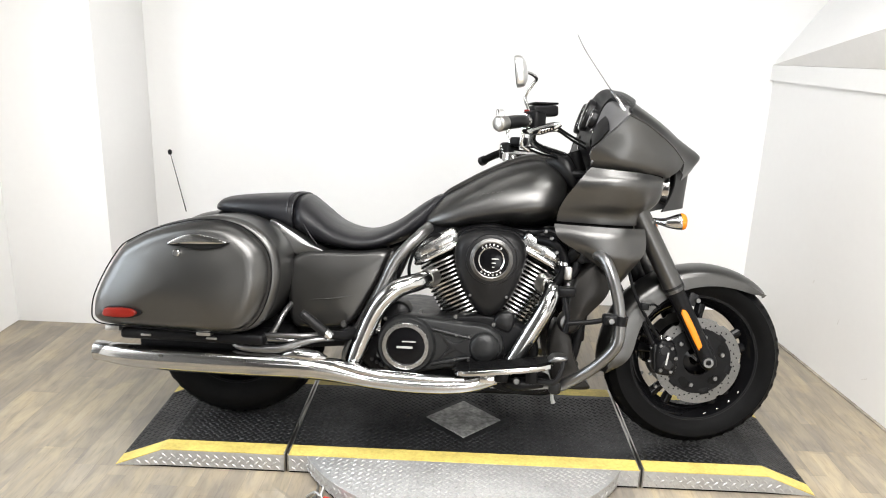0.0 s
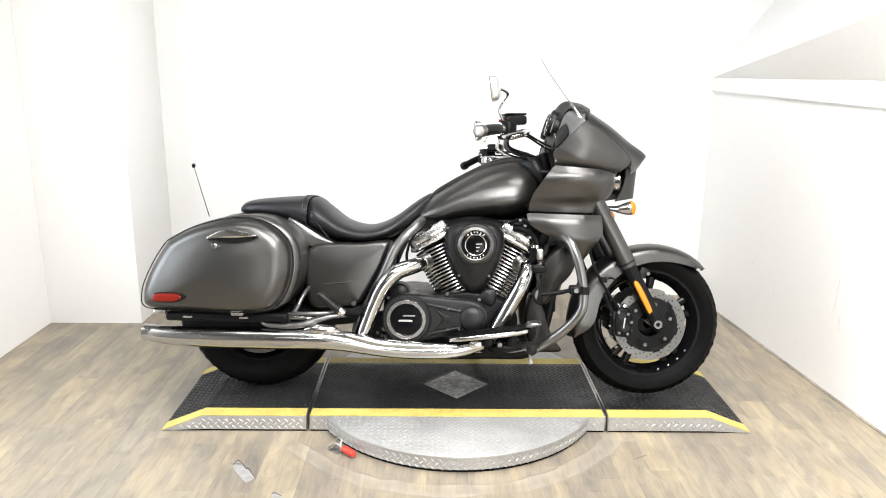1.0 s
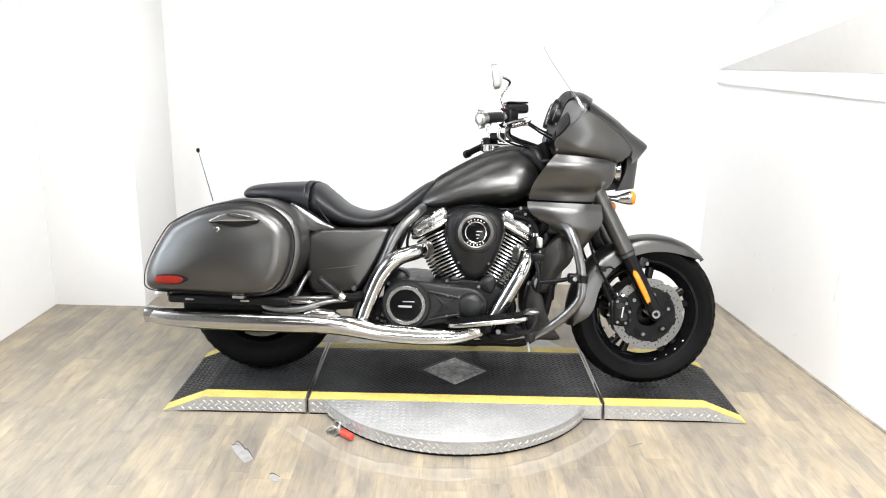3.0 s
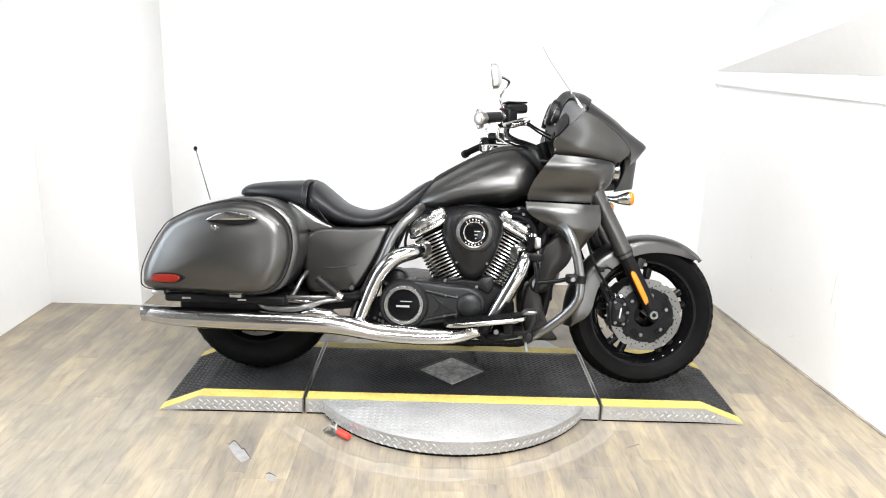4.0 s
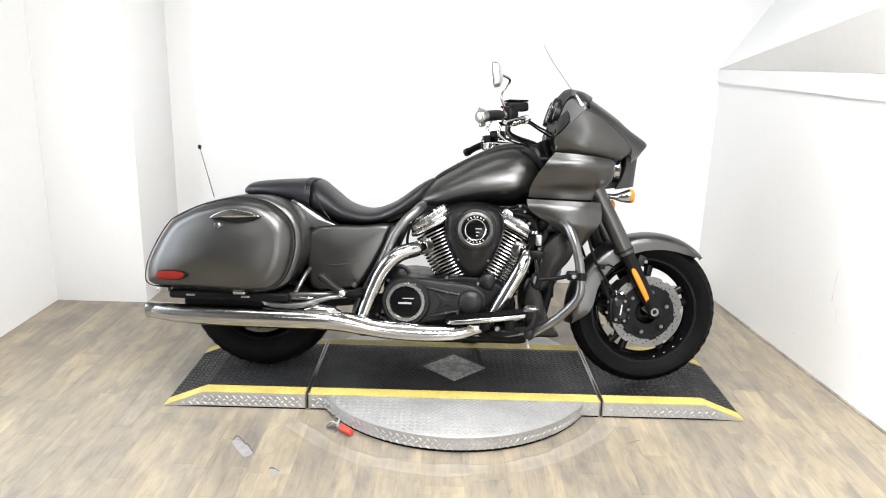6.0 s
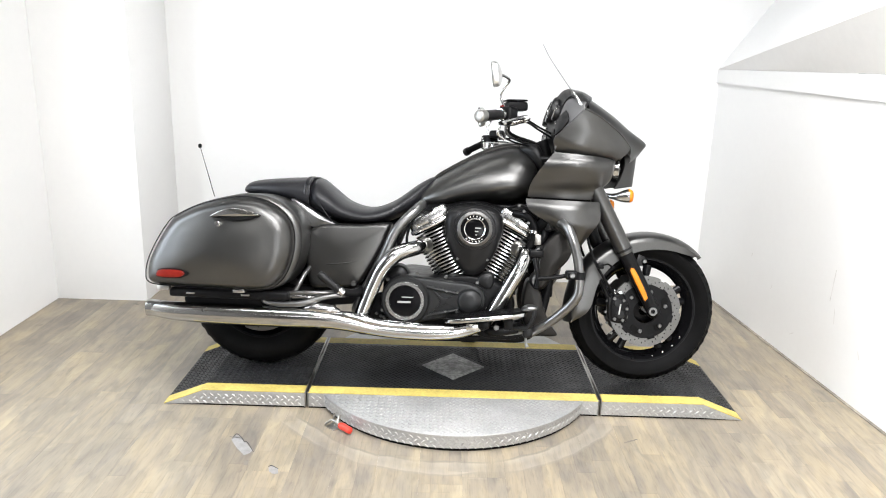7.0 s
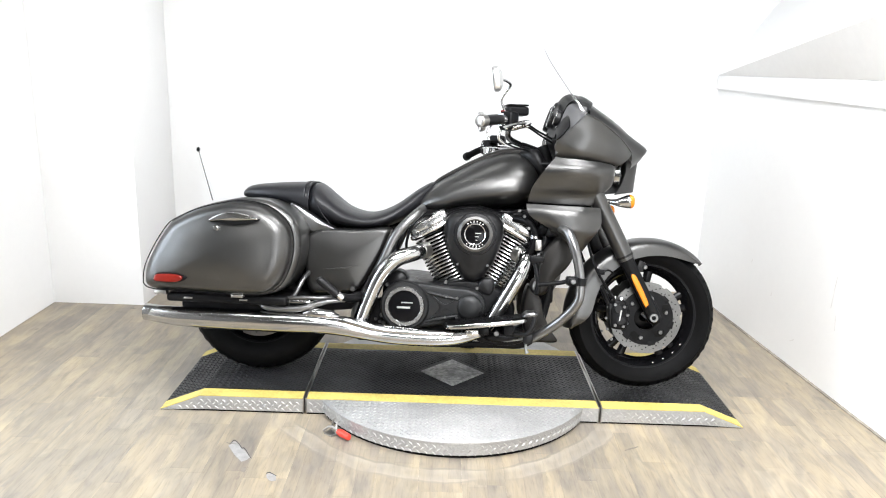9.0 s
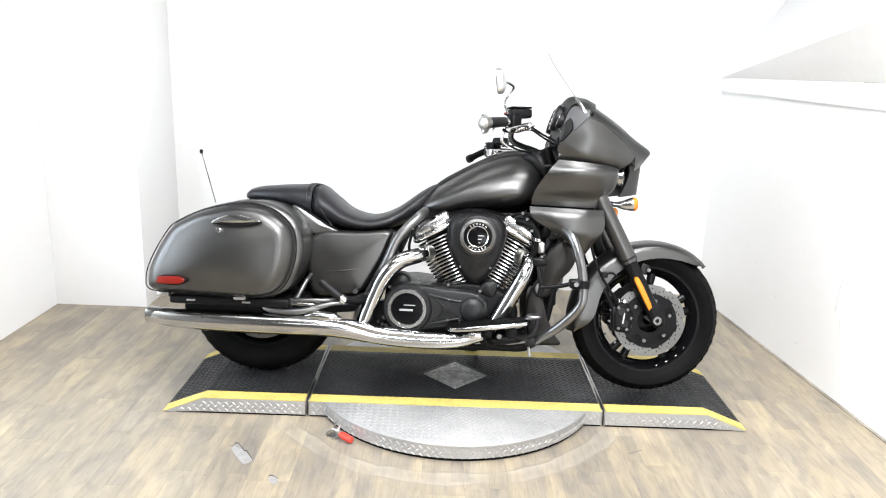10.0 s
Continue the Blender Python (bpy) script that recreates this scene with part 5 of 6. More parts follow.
for k in range(5):
    part("switch_button", moved(box(-0.006, 0.006, -0.005, 0.005, -0.004, 0.004, 0.002), pose(0.095 + 0.004 * k, 0.262 - 0.003 * k, 1.035 - 0.012 * k, 0, 0, -52)), M_ALU, bar)
res = part("brake_reservoir", moved(box(-0.048, 0.045, -0.028, 0.028, -0.016, 0.02, 0.010, 3), pose(0.215, -0.255, 1.128, 0, -3, 22)), M_BLACK, bar, "black brake fluid reservoir")
part("cap", moved(box(-0.046, 0.043, -0.027, 0.027, 0.0, 0.008, 0.004, 2), pose(0.215, -0.255, 1.149, 0, -3, 22)), M_GLOSS, res)
part("reservoir", moved(box(-0.035, 0.035, -0.025, 0.025, -0.015, 0.02, 0.010, 3), pose(0.165, 0.235, 1.05, 0, 0, -22)), M_BLACK, bar, "black clutch fluid reservoir")
part("brake_lever", tube([(0.265, -0.27, 1.083), (0.235, -0.32, 1.078), (0.195, -0.375, 1.066), (0.165, -0.43, 1.052)], [0.013, 0.012, 0.010, 0.009], 30, 12, 0.6), M_ALU, bar, "polished brake lever")
part("lever_blade", tube([(0.17, -0.31, 1.058), (0.21, -0.30, 1.066), (0.26, -0.285, 1.07)], [0.007, 0.011, 0.007], 20, 10), M_ALU, bar, "polished lever mount")
part("clutch_lever", tube([(0.20, 0.25, 1.015), (0.17, 0.32, 1.005), (0.11, 0.41, 0.985)], [0.012, 0.010, 0.008], 20, 12, 0.6), M_BLACK, bar, "black clutch lever")
body = part("lever_body", tube([(0.188, -0.30, 1.058), (0.205, -0.302, 1.064), (0.245, -0.302, 1.078), (0.268, -0.30, 1.086)], [0.010, 0.015, 0.014, 0.008], 20, 14), M_ALU, bar, "polished brake lever body")
# notches as small raised black boxes, the shade in them given as colour
for k in range(5):
    part("notch_shade", box(0.2065 + 0.0095 * k, 0.2105 + 0.0095 * k, -0.319, -0.314, 1.052 + 0.0034 * k, 1.062 + 0.0034 * k, 0.0008, 1), M_PLASTIC, body)
part("lever_clamp", tube([(0.155, -0.27, 1.06), (0.15, -0.26, 1.02), (0.175, -0.24, 1.0)], 0.007, 14, 10), M_ALU, bar)
part("bar_riser", tube([(0.37, -0.05, 0.94), (0.345, -0.045, 1.01)], 0.026, 5, 16), M_BLACK, bar, "black bar riser")
part("bar_riser", tube([(0.355, 0.05, 0.93), (0.335, 0.05, 1.0)], 0.026, 5, 16), M_BLACK, bar, "black bar riser")
part("top_yoke", box(0.325, 0.42, -0.12, 0.12, 0.915, 0.945, 0.012, 3), M_BLACK, bar, "black top yoke")


def mirror(s, c, arm):
    m = part("mirror", tube(arm, 0.0055, 30, 10), M_CHROME, bike, "chrome mirror arm")
    t = pose(*c, 0, -7, -s * -6)
    prof = [(-0.055, -0.038), (-0.01, -0.052), (0.05, -0.04), (0.062, 0.0), (0.045, 0.04), (-0.02, 0.052), (-0.058, 0.03)]
    ring = curve([(0, y, z) for y, z in prof], 48, True)
    rings = []
    for k, x in ((0.90, -0.004), (1.0, -0.006), (1.03, 0.0), (0.95, 0.014), (0.6, 0.024), (0.1, 0.027)):
        rings.append([t @ V(x, p.y * k * 0.88, p.z * k * 0.9) for p in ring])
    part("mirror_shell", lofted(rings), M_SATIN, m, "satin chrome mirror back")
    edge = [t @ V(-0.006, p.y * 0.88 * 0.95, p.z * 0.9 * 0.95) for p in ring]
    part("mirror_rim", tube(edge + edge[:1], 0.0028, 97, 8), M_CASE, m)
    rings = []
    for k, x in ((0.88, -0.0035), (0.88, -0.0075), (0.1, -0.008)):
        rings.append([t @ V(x, p.y * k * 0.88, p.z * k * 0.9) for p in ring])
    part("mirror_glass", lofted(rings), M_MIRROR, m, "mirror glass")


mirror(-1, (0.124, -0.40, 1.232), [(0.168, -0.285, 1.125), (0.152, -0.29, 1.168), (0.168, -0.305, 1.20), (0.183, -0.325, 1.222), (0.168, -0.355, 1.232), (0.142, -0.39, 1.235)])
mirror(1, (0.085, 0.40, 1.145), [(0.13, 0.28, 1.04), (0.115, 0.29, 1.085), (0.13, 0.305, 1.115), (0.14, 0.33, 1.135), (0.125, 0.36, 1.142), (0.1, 0.39, 1.145)])
for pts in ([(0.235, -0.25, 1.086), (0.267, -0.25, 1.078), (0.312, -0.22, 1.056), (0.361, -0.19, 1.036), (0.41, -0.16, 1.015)], [(0.225, -0.25, 1.078), (0.268, -0.25, 1.068), (0.314, -0.22, 1.044), (0.36, -0.19, 1.022), (0.405, -0.16, 1.0)],
            [(0.17, -0.22, 1.01), (0.22, -0.15, 0.995), (0.28, -0.10, 0.985), (0.36, -0.05, 0.955)], [(0.17, 0.22, 1.03), (0.25, 0.17, 1.03), (0.33, 0.1, 1.0), (0.38, 0.06, 0.93)],
            [(0.13, 0.25, 0.99), (0.2, 0.18, 0.985), (0.28, 0.12, 0.985), (0.36, 0.05, 0.93)]):
    part("control_cable", tube(pts, 0.0042, 30, 8), M_PLASTIC, bar)


# engine
eng = part("crankcase", pillow([(-0.30, 0.40), (-0.28, 0.26), (-0.20, 0.19), (0.10, 0.19), (0.22, 0.24), (0.25, 0.33), (0.20, 0.40), (0.07, 0.44), (-0.10, 0.425), (-0.22, 0.43)], 0.20, -0.215, 0.03, 0.004, 64), M_BLACK, bike, "black engine crankcase")


def cylinder(foot, head, name, fins=16):
    """One finned barrel with its polished fin edges, head and rocker cover."""
    a, b = V(foot[0], 0, foot[1]), V(head[0], 0, head[1])
    d = (b - a).normalized()
    m = Matrix.Translation(a) @ pose(0, 0, 0, 0, math.degrees(math.atan2(d.x, d.z)), 0)
    L = (b - a).length
    cyl = part(name, moved(lathe([(0, 0), (0.056, 0), (0.056, L), (0, L)], (0, -0.03, 0), 32, "z"), m), M_BLACK, eng, "black cylinder barrel")
    for k in range(fins):
        z = 0.012 + (L - 0.02) * k / (fins - 1)
        w = 0.080 + 0.006 * math.sin(k / (fins - 1) * math.pi) + 0.010 * k / fins
        prof = [(-w, -0.10), (-w * 0.8, -0.155), (0, -0.175), (w * 0.8, -0.155), (w, -0.10), (w, 0.10), (w * 0.7, 0.15), (0, 0.165), (-w * 0.7, 0.15), (-w, 0.10)]
        c = curve([(x, y, 0) for x, y in prof], 36, True)
        rings = [[V(p.x * q, p.y * q, z + h) for p in c] for q, h in ((0.985, -0.0036), (1.0, -0.0026), (1.0, 0.0026), (0.985, 0.0036))]
        part("fin", moved(lofted(rings), m), M_ALU, cyl, "" if k else "polished cooling fin")
    hw = 0.092
    part("cylinder_head", moved(box(-hw, hw, -0.15, 0.13, L + 0.004, L + 0.05, 0.014, 3), m), M_BLACK, cyl, "black cylinder head")
    cover = part("rocker_cover", moved(box(-hw + 0.004, hw - 0.002, -0.165, 0.12, L + 0.022, L + 0.082, 0.020, 4), m), M_CAST, cyl, "chrome rocker cover")
    for x in (-0.07, 0.0, 0.07):
        part("bolt", moved(bolt(x, -0.164, L + 0.04, 0.0085, 0.008), m), M_BOLT, cover)
    part("cover_step", moved(box(-hw - 0.004, hw + 0.002, -0.172, 0.11, L + 0.010, L + 0.030, 0.008, 2), m), M_CAST, cover)
    return cyl


cylinder((0.012, 0.405), (-0.100, 0.622), "rear_cylinder")
cylinder((0.120, 0.405), (0.230, 0.620), "front_cylinder")

AIR = [(0.065, 0.732), (-0.005, 0.722), (-0.045, 0.695), (-0.055, 0.645), (-0.045, 0.585), (-0.015, 0.510), (0.030, 0.448), (0.068, 0.432), (0.105, 0.448), (0.150, 0.510), (0.180, 0.590), (0.190, 0.645), (0.182, 0.690), (0.140, 0.722)]
air = part("air_cleaner", pillow(AIR, -0.13, -0.240, 0.05, 0.022, 96), M_CASE, bike, "dark powder-coated air cleaner cover")
part("air_cleaner_back", pillow([(0.068 + (x - 0.068) * 1.06, 0.60 + (z - 0.60) * 1.04) for x, z in AIR], -0.10, -0.165, 0.012, 0.0, 72), M_BLACK, air)
part("emblem_bowl", lathe([(0.086, -0.250), (0.083, -0.261), (0.072, -0.264), (0.0, -0.264)], (0.071, 0, 0.634), 56), M_CASE, air)
part("emblem_ring", lathe([(0.072, -0.262), (0.0715, -0.267), (0.061, -0.2725), (0.0575, -0.271), (0.0575, -0.262)], (0.071, 0, 0.634), 56, "y", True), M_DISC, air, "machined emblem ring")
part("emblem_ring", lathe([(0.0455, -0.262), (0.0455, -0.272), (0.043, -0.2755), (0.0395, -0.273), (0.0395, -0.262)], (0.071, 0, 0.634), 56, "y", True), M_ALU, air, "machined emblem ring")
part("emblem_band", lathe([(0.063, -0.2655), (0.063, -0.268), (0.046, -0.268), (0.046, -0.2655)], (0.071, 0, 0.634), 56, "y", True), M_GLOSS, air, "black lettered band")
part("emblem_face", lathe([(0.0, -0.270), (0.025, -0.2695), (0.039, -0.267), (0.039, -0.2645), (0.0, -0.2645)], (0.071, 0, 0.634), 40), M_GLOSS, air, "gloss black round emblem")
for base in (90, 270):
    for k in range(6):
        a = radians(base + (k - 2.5) * 15)
        part("emblem_mark", moved(box(-0.0032, 0.0032, -0.001, 0.001, -0.0036, 0.0036, 0.0006, 1), pose(0.071 + 0.0515 * math.cos(a), -0.2690, 0.634 + 0.0515 * math.sin(a), 0, 90 - math.degrees(a), 0)), M_ALU, air)
for x0, x1, z0, z1 in ((0.072, 0.096, 0.636, 0.640), (0.072, 0.086, 0.622, 0.626), (0.074, 0.082, 0.608, 0.612)):
    part("emblem_mark", box(x0, x1, -0.2712, -0.269, z0, z1, 0.0006, 1), M_MARK, air)
for x, z in ((0.005, 0.507), (0.128, 0.507)):
    part("bolt", bolt(x, -0.228, z, 0.0055, 0.012), M_BOLT, air)

CASE = [(-0.300, 0.330), (-0.288, 0.385), (-0.250, 0.422), (-0.200, 0.432), (-0.110, 0.424), (-0.02, 0.414), (0.060, 0.408), (0.110, 0.385), (0.128, 0.340), (0.112, 0.296), (0.06, 0.270), (-0.02, 0.262), (-0.11, 0.244), (-0.20, 0.230), (-0.255, 0.240), (-0.290, 0.280)]
cov = part("clutch_cover", pillow(CASE, -0.19, -0.262, 0.024, 0.004, 96), M_COVER, bike, "dark powder-coated clutch cover")
part("clutch_dome", lathe([(0.102, -0.255), (0.100, -0.272), (0.092, -0.280), (0.0, -0.280)], (-0.202, 0, 0.331), 56), M_COVER, cov)
part("clutch_ring", lathe([(0.082, -0.278), (0.082, -0.288), (0.078, -0.293), (0.066, -0.293), (0.062, -0.288), (0.062, -0.278)], (-0.202, 0, 0.331), 56, "y", True), M_ALU, cov, "machined clutch ring")
part("clutch_face", lathe([(0.0, -0.289), (0.04, -0.2885), (0.063, -0.286), (0.063, -0.279), (0.0, -0.279)], (-0.202, 0, 0.331), 44), M_GLOSS, cov, "gloss black clutch face")
part("clutch_mark", box(-0.215, -0.168, -0.2905, -0.288, 0.345, 0.349, 0.0006, 1), M_MARK, cov)
part("clutch_mark", box(-0.232, -0.178, -0.2905, -0.288, 0.323, 0.331, 0.0006, 1), M_MARK, cov)
part("drive_cap", lathe([(0.052, -0.255), (0.050, -0.278), (0.042, -0.287), (0.02, -0.291), (0.0, -0.292)], (0.062, 0, 0.337), 40), M_COVER, cov, "dark domed drive cap")
for z0, z1 in ((0.378, 0.366), (0.286, 0.300)):
    part("cover_rib", tube([(-0.115, -0.268, z0 + (0.012 if z0 > 0.33 else -0.016)), (-0.05, -0.270, z0), (0.015, -0.270, z1)], [0.006, 0.008, 0.006], 16, 10), M_COVER, cov)
part("cover_panel", pillow([(-0.10, 0.385), (-0.04, 0.345), (0.015, 0.366), (0.02, 0.30), (-0.035, 0.322), (-0.10, 0.275), (-0.06, 0.33)], -0.255, -0.272, 0.004, 0.001, 48), M_CASE, cov)
for x, z in ((-0.034, 0.375), (0.010, 0.372), (-0.036, 0.292), (0.010, 0.292)):
    part("bolt", bolt(x, -0.270, z, 0.0055, 0.008), M_BOLT, cov)
for x, z in ((-0.28, 0.41), (-0.16, 0.44), (-0.04, 0.43), (0.09, 0.41), (0.135, 0.30), (-0.29, 0.25)):
    part("bolt", bolt(x, -0.22, z, 0.008, 0.014), M_BOLT, eng)
part("starter_cover", pillow([(-0.287, 0.39), (-0.282, 0.44), (-0.252, 0.466), (-0.218, 0.462), (-0.198, 0.435), (-0.192, 0.39)], -0.12, -0.21, 0.02, 0.006, 48), M_CASE, eng, "dark starter cover")
part("oil_housing", pillow([(0.095, 0.40), (0.09, 0.425), (0.115, 0.45), (0.155, 0.45), (0.16, 0.41), (0.14, 0.38)], -0.14, -0.225, 0.015, 0.004, 40), M_CASE, eng, "dark oil housing")
part("cylinder_valley", box(-0.02, 0.15, -0.10, 0.10, 0.42, 0.66, 0.02), M_BLACK, eng)
part("intake_pipe", tube([(-0.06, -0.11, 0.70), (0.06, -0.12, 0.73), (0.20, -0.11, 0.70)], 0.02, 20, 12), M_BLACK, eng, "black intake pipe")
for x in (-0.31, -0.285, -0.262, -0.30, -0.272):
    part("bolt", bolt(x, -0.21, 0.205 + 0.09 * abs(math.sin(x * 91)), 0.009, 0.012), M_BOLT, eng)

# exhaust
ex = part("header_pipe", tube([(-0.135, -0.18, 0.552), (-0.175, -0.235, 0.543), (-0.24, -0.262, 0.520), (-0.30, -0.272, 0.460), (-0.342, -0.275, 0.370), (-0.385, -0.28, 0.245)], [0.027, 0.031, 0.032, 0.032, 0.031, 0.031], 60, 20), M_CHROME, bike, "chrome rear header pipe")
part("header_flange", tube([(-0.125, -0.165, 0.555), (-0.148, -0.197, 0.55)], 0.0325, 5, 20), M_STEEL, ex)
ef = part("header_pipe", tube([(0.262, -0.16, 0.55), (0.283, -0.215, 0.535), (0.262, -0.24, 0.478), (0.215, -0.245, 0.39), (0.165, -0.245, 0.300), (0.13, -0.25, 0.24)], [0.027, 0.031, 0.032, 0.032, 0.032, 0.031], 60, 20), M_CHROME, bike, "chrome front header pipe")
part("header_flange", tube([(0.25, -0.15, 0.555), (0.272, -0.19, 0.545)], 0.0325, 5, 20), M_STEEL, ef)


def muffler(s):
    m = part("muffler", tube([(-1.228, s * 0.345, 0.272), (-1.12, s * 0.345, 0.262), (-0.95, s * 0.342, 0.258), (-0.70, s * 0.338, 0.256), (-0.55, s * 0.332, 0.254), (-0.46, s * 0.325, 0.246), (-0.36, s * 0.315, 0.228)],
                             [0.032, 0.038, 0.043, 0.043, 0.041, 0.038, 0.034], 70, 28), M_CHROME, bike, "long chrome muffler")
    part("muffler_tip", lathe([(0.026, 0), (0.034, 0), (0.034, 0.014), (0.031, 0.05), (0.026, 0.05)], (-1.236, s * 0.345, 0.272), 28, "x", True), M_CHROME, m)
    # black disc just inside the tip, for the darkness of a deep bore
    part("muffler_bore_shade", lathe([(0, 0.0), (0.027, 0.0), (0.027, 0.003), (0, 0.003)], (-1.222, s * 0.345, 0.272), 20, "x"), M_GAP, m)
    part("collector_pipe", tube([(-0.38, s * 0.318, 0.232), (-0.30, s * 0.31, 0.216), (-0.19, s * 0.302, 0.206), (-0.06, s * 0.297, 0.205), (0.03, s * 0.29, 0.216), (0.10, s * 0.27, 0.236)], [0.034, 0.031, 0.030, 0.028, 0.027, 0.027], 50, 20), M_CHROME, m, "chrome collector pipe")
    part("heat_shield", tube([(-0.50, s * 0.335, 0.277), (-0.42, s * 0.332, 0.268), (-0.33, s * 0.326, 0.248), (-0.24, s * 0.318, 0.236), (-0.12, s * 0.312, 0.231), (0.0, s * 0.308, 0.234)], [0.012, 0.024, 0.024, 0.022, 0.020, 0.012], 50, 16, 0.75), M_CHROME, m, "chrome heat shield")
    part("muffler_flange", tube([(-0.60, s * 0.345, 0.29), (-0.56, s * 0.34, 0.295), (-0.50, s * 0.335, 0.29), (-0.46, s * 0.33, 0.283)], [0.012, 0.022, 0.022, 0.010], 24, 14), M_CHROME, m)
    for x in (-1.0, -0.72, -0.44):
        part("bolt", bolt(x, s * 0.385 if x < -0.5 else s * 0.362, 0.276, 0.006, 0.004, s), M_BOLT, m)
    return m


muffler(-1)
muffler(1)
part("pipe_cover", tube([(-0.78, -0.30, 0.335), (-0.70, -0.31, 0.338), (-0.60, -0.31, 0.336), (-0.55, -0.30, 0.33)], [0.012, 0.022, 0.022, 0.012], 24, 14), M_CHROME, bike, "chrome pipe cover")

# rear guards and pegs
part("bag_guard", tube([(-0.60, -0.26, 0.45), (-0.613, -0.30, 0.425), (-0.635, -0.325, 0.375), (-0.665, -0.325, 0.33), (-0.62, -0.30, 0.315)], 0.0095, 40, 12), M_GUARD, bike, "grey tube bag guard")
part("bag_guard", tube([(-0.70, -0.26, 0.34), (-0.765, -0.33, 0.325), (-0.73, -0.352, 0.312), (-0.64, -0.352, 0.310), (-0.585, -0.345, 0.32), (-0.54, -0.33, 0.335), (-0.50, -0.30, 0.345)], 0.0125, 50, 12), M_GUARD, bike, "grey tube bag guard")
part("guard_link", tube([(-0.58, -0.345, 0.325), (-0.50, -0.33, 0.345), (-0.44, -0.31, 0.35)], 0.010, 20, 12), M_GUARD, bike)
part("guard_link", tube([(-0.70, -0.335, 0.352), (-0.60, -0.34, 0.356), (-0.53, -0.33, 0.358), (-0.47, -0.30, 0.36)], 0.0085, 24, 12), M_GUARD, bike)
peg = part("passenger_peg", tube([(-0.545, -0.345, 0.438), (-0.53, -0.343, 0.425), (-0.47, -0.335, 0.376), (-0.46, -0.334, 0.37)], [0.012, 0.0165, 0.0165, 0.014], 20, 16), M_CASE, bike, "ribbed dark passenger peg")
for k in range(8):
    p = V(-0.533, -0.343, 0.4275).lerp(V(-0.472, -0.335, 0.378), k / 7)
    q = V(0.061, 0.008, -0.0495).normalized()
    part("peg_ring", tube([p - q * 0.002, p + q * 0.002], 0.0173, 2, 16), M_CASE, peg)
part("peg_collar", tube([(-0.466, -0.334, 0.374), (-0.446, -0.331, 0.358)], 0.0165, 3, 16), M_ALU, peg)
part("peg_bracket", tube([(-0.455, -0.33, 0.365), (-0.41, -0.29, 0.355), (-0.385, -0.25, 0.36), (-0.37, -0.20, 0.37)], [0.014, 0.018, 0.02, 0.02], 20, 12), M_BLACK, peg)
part("bolt", bolt(-0.415, -0.27, 0.392, 0.012, 0.012), M_BOLT, peg)

# footboard and brake pedal
BOARD = [(-0.04, 0.0), (-0.03, -0.05), (0.02, -0.085), (0.20, -0.085), (0.275, -0.06), (0.295, -0.02), (0.29, 0.02), (0.25, 0.04), (0.0, 0.04)]


def board(s):
    c = curve([(x, y, 0) for x, y in BOARD], 60, True)

    def plate(k, z0, z1, name, mat, parent, label=""):
        rings = [[V(0.128 + (p.x - 0.128) * k * q, s * (0.315 - (p.y + 0.02) * k * q), z + 0.27 + 0.12 * (p.x + 0.04)) for p in c] for q, z in ((0.985, z0), (1, z0 + 0.002), (1, z1 - 0.002), (0.985, z1))]
        return part(name, lofted(rings), mat, parent, label)
    b = plate(1.0, -0.012, 0.004, "footboard", M_CHROME, bike, "chrome-edged rider footboard")
    pad = plate(0.93, 0.003, 0.010, "pad", M_RUBBER, b, "black rubber pad")
    for k in range(7):
        part("pad_rib", moved(box(-0.11, 0.11, -0.003, 0.003, -0.002, 0.002, 0.001, 1), pose(0.125, s * (0.285 + 0.015 * k), 0.30, 0, -6.8, 0)), M_RUBBER, pad)
    part("hinge", box(0.10, 0.145, s * 0.24, s * 0.33, 0.235, 0.272, 0.008), M_BLACK, b)
    part("hinge", box(0.20, 0.24, s * 0.24, s * 0.33, 0.235, 0.282, 0.008), M_BLACK, b)
    part("mount", tube([(0.10, s * 0.20, 0.215), (0.17, s * 0.30, 0.225), (0.26, s * 0.30, 0.235)], [0.016, 0.02, 0.016], 16, 12), M_BLACK, b)
    part("bolt", bolt(0.172, s * 0.322, 0.245, 0.012, 0.012, s), M_BOLT, b)
    part("mount_cap", box(0.05, 0.105, s * 0.26, s * 0.32, 0.225, 0.255, 0.008), M_ALU, b)
    return b


board(-1)
board(1)
part("brake_pedal", tube([(0.22, -0.30, 0.245), (0.29, -0.34, 0.25), (0.315, -0.345, 0.29), (0.32, -0.34, 0.325)], [0.010, 0.010, 0.009, 0.010], 24, 12), M_CASE, bike, "dark brake pedal arm")
part("pedal_pad", pillow([(0.272, 0.318), (0.288, 0.336), (0.318, 0.339), (0.334, 0.331), (0.318, 0.322)], -0.29, -0.35, 0.012, 0.003, 40), M_GUARD, bike, "grey rubber pedal pad")
part("pedal_pivot", box(0.278, 0.318, -0.345, -0.30, 0.208, 0.255, 0.014, 3), M_CASE, bike)

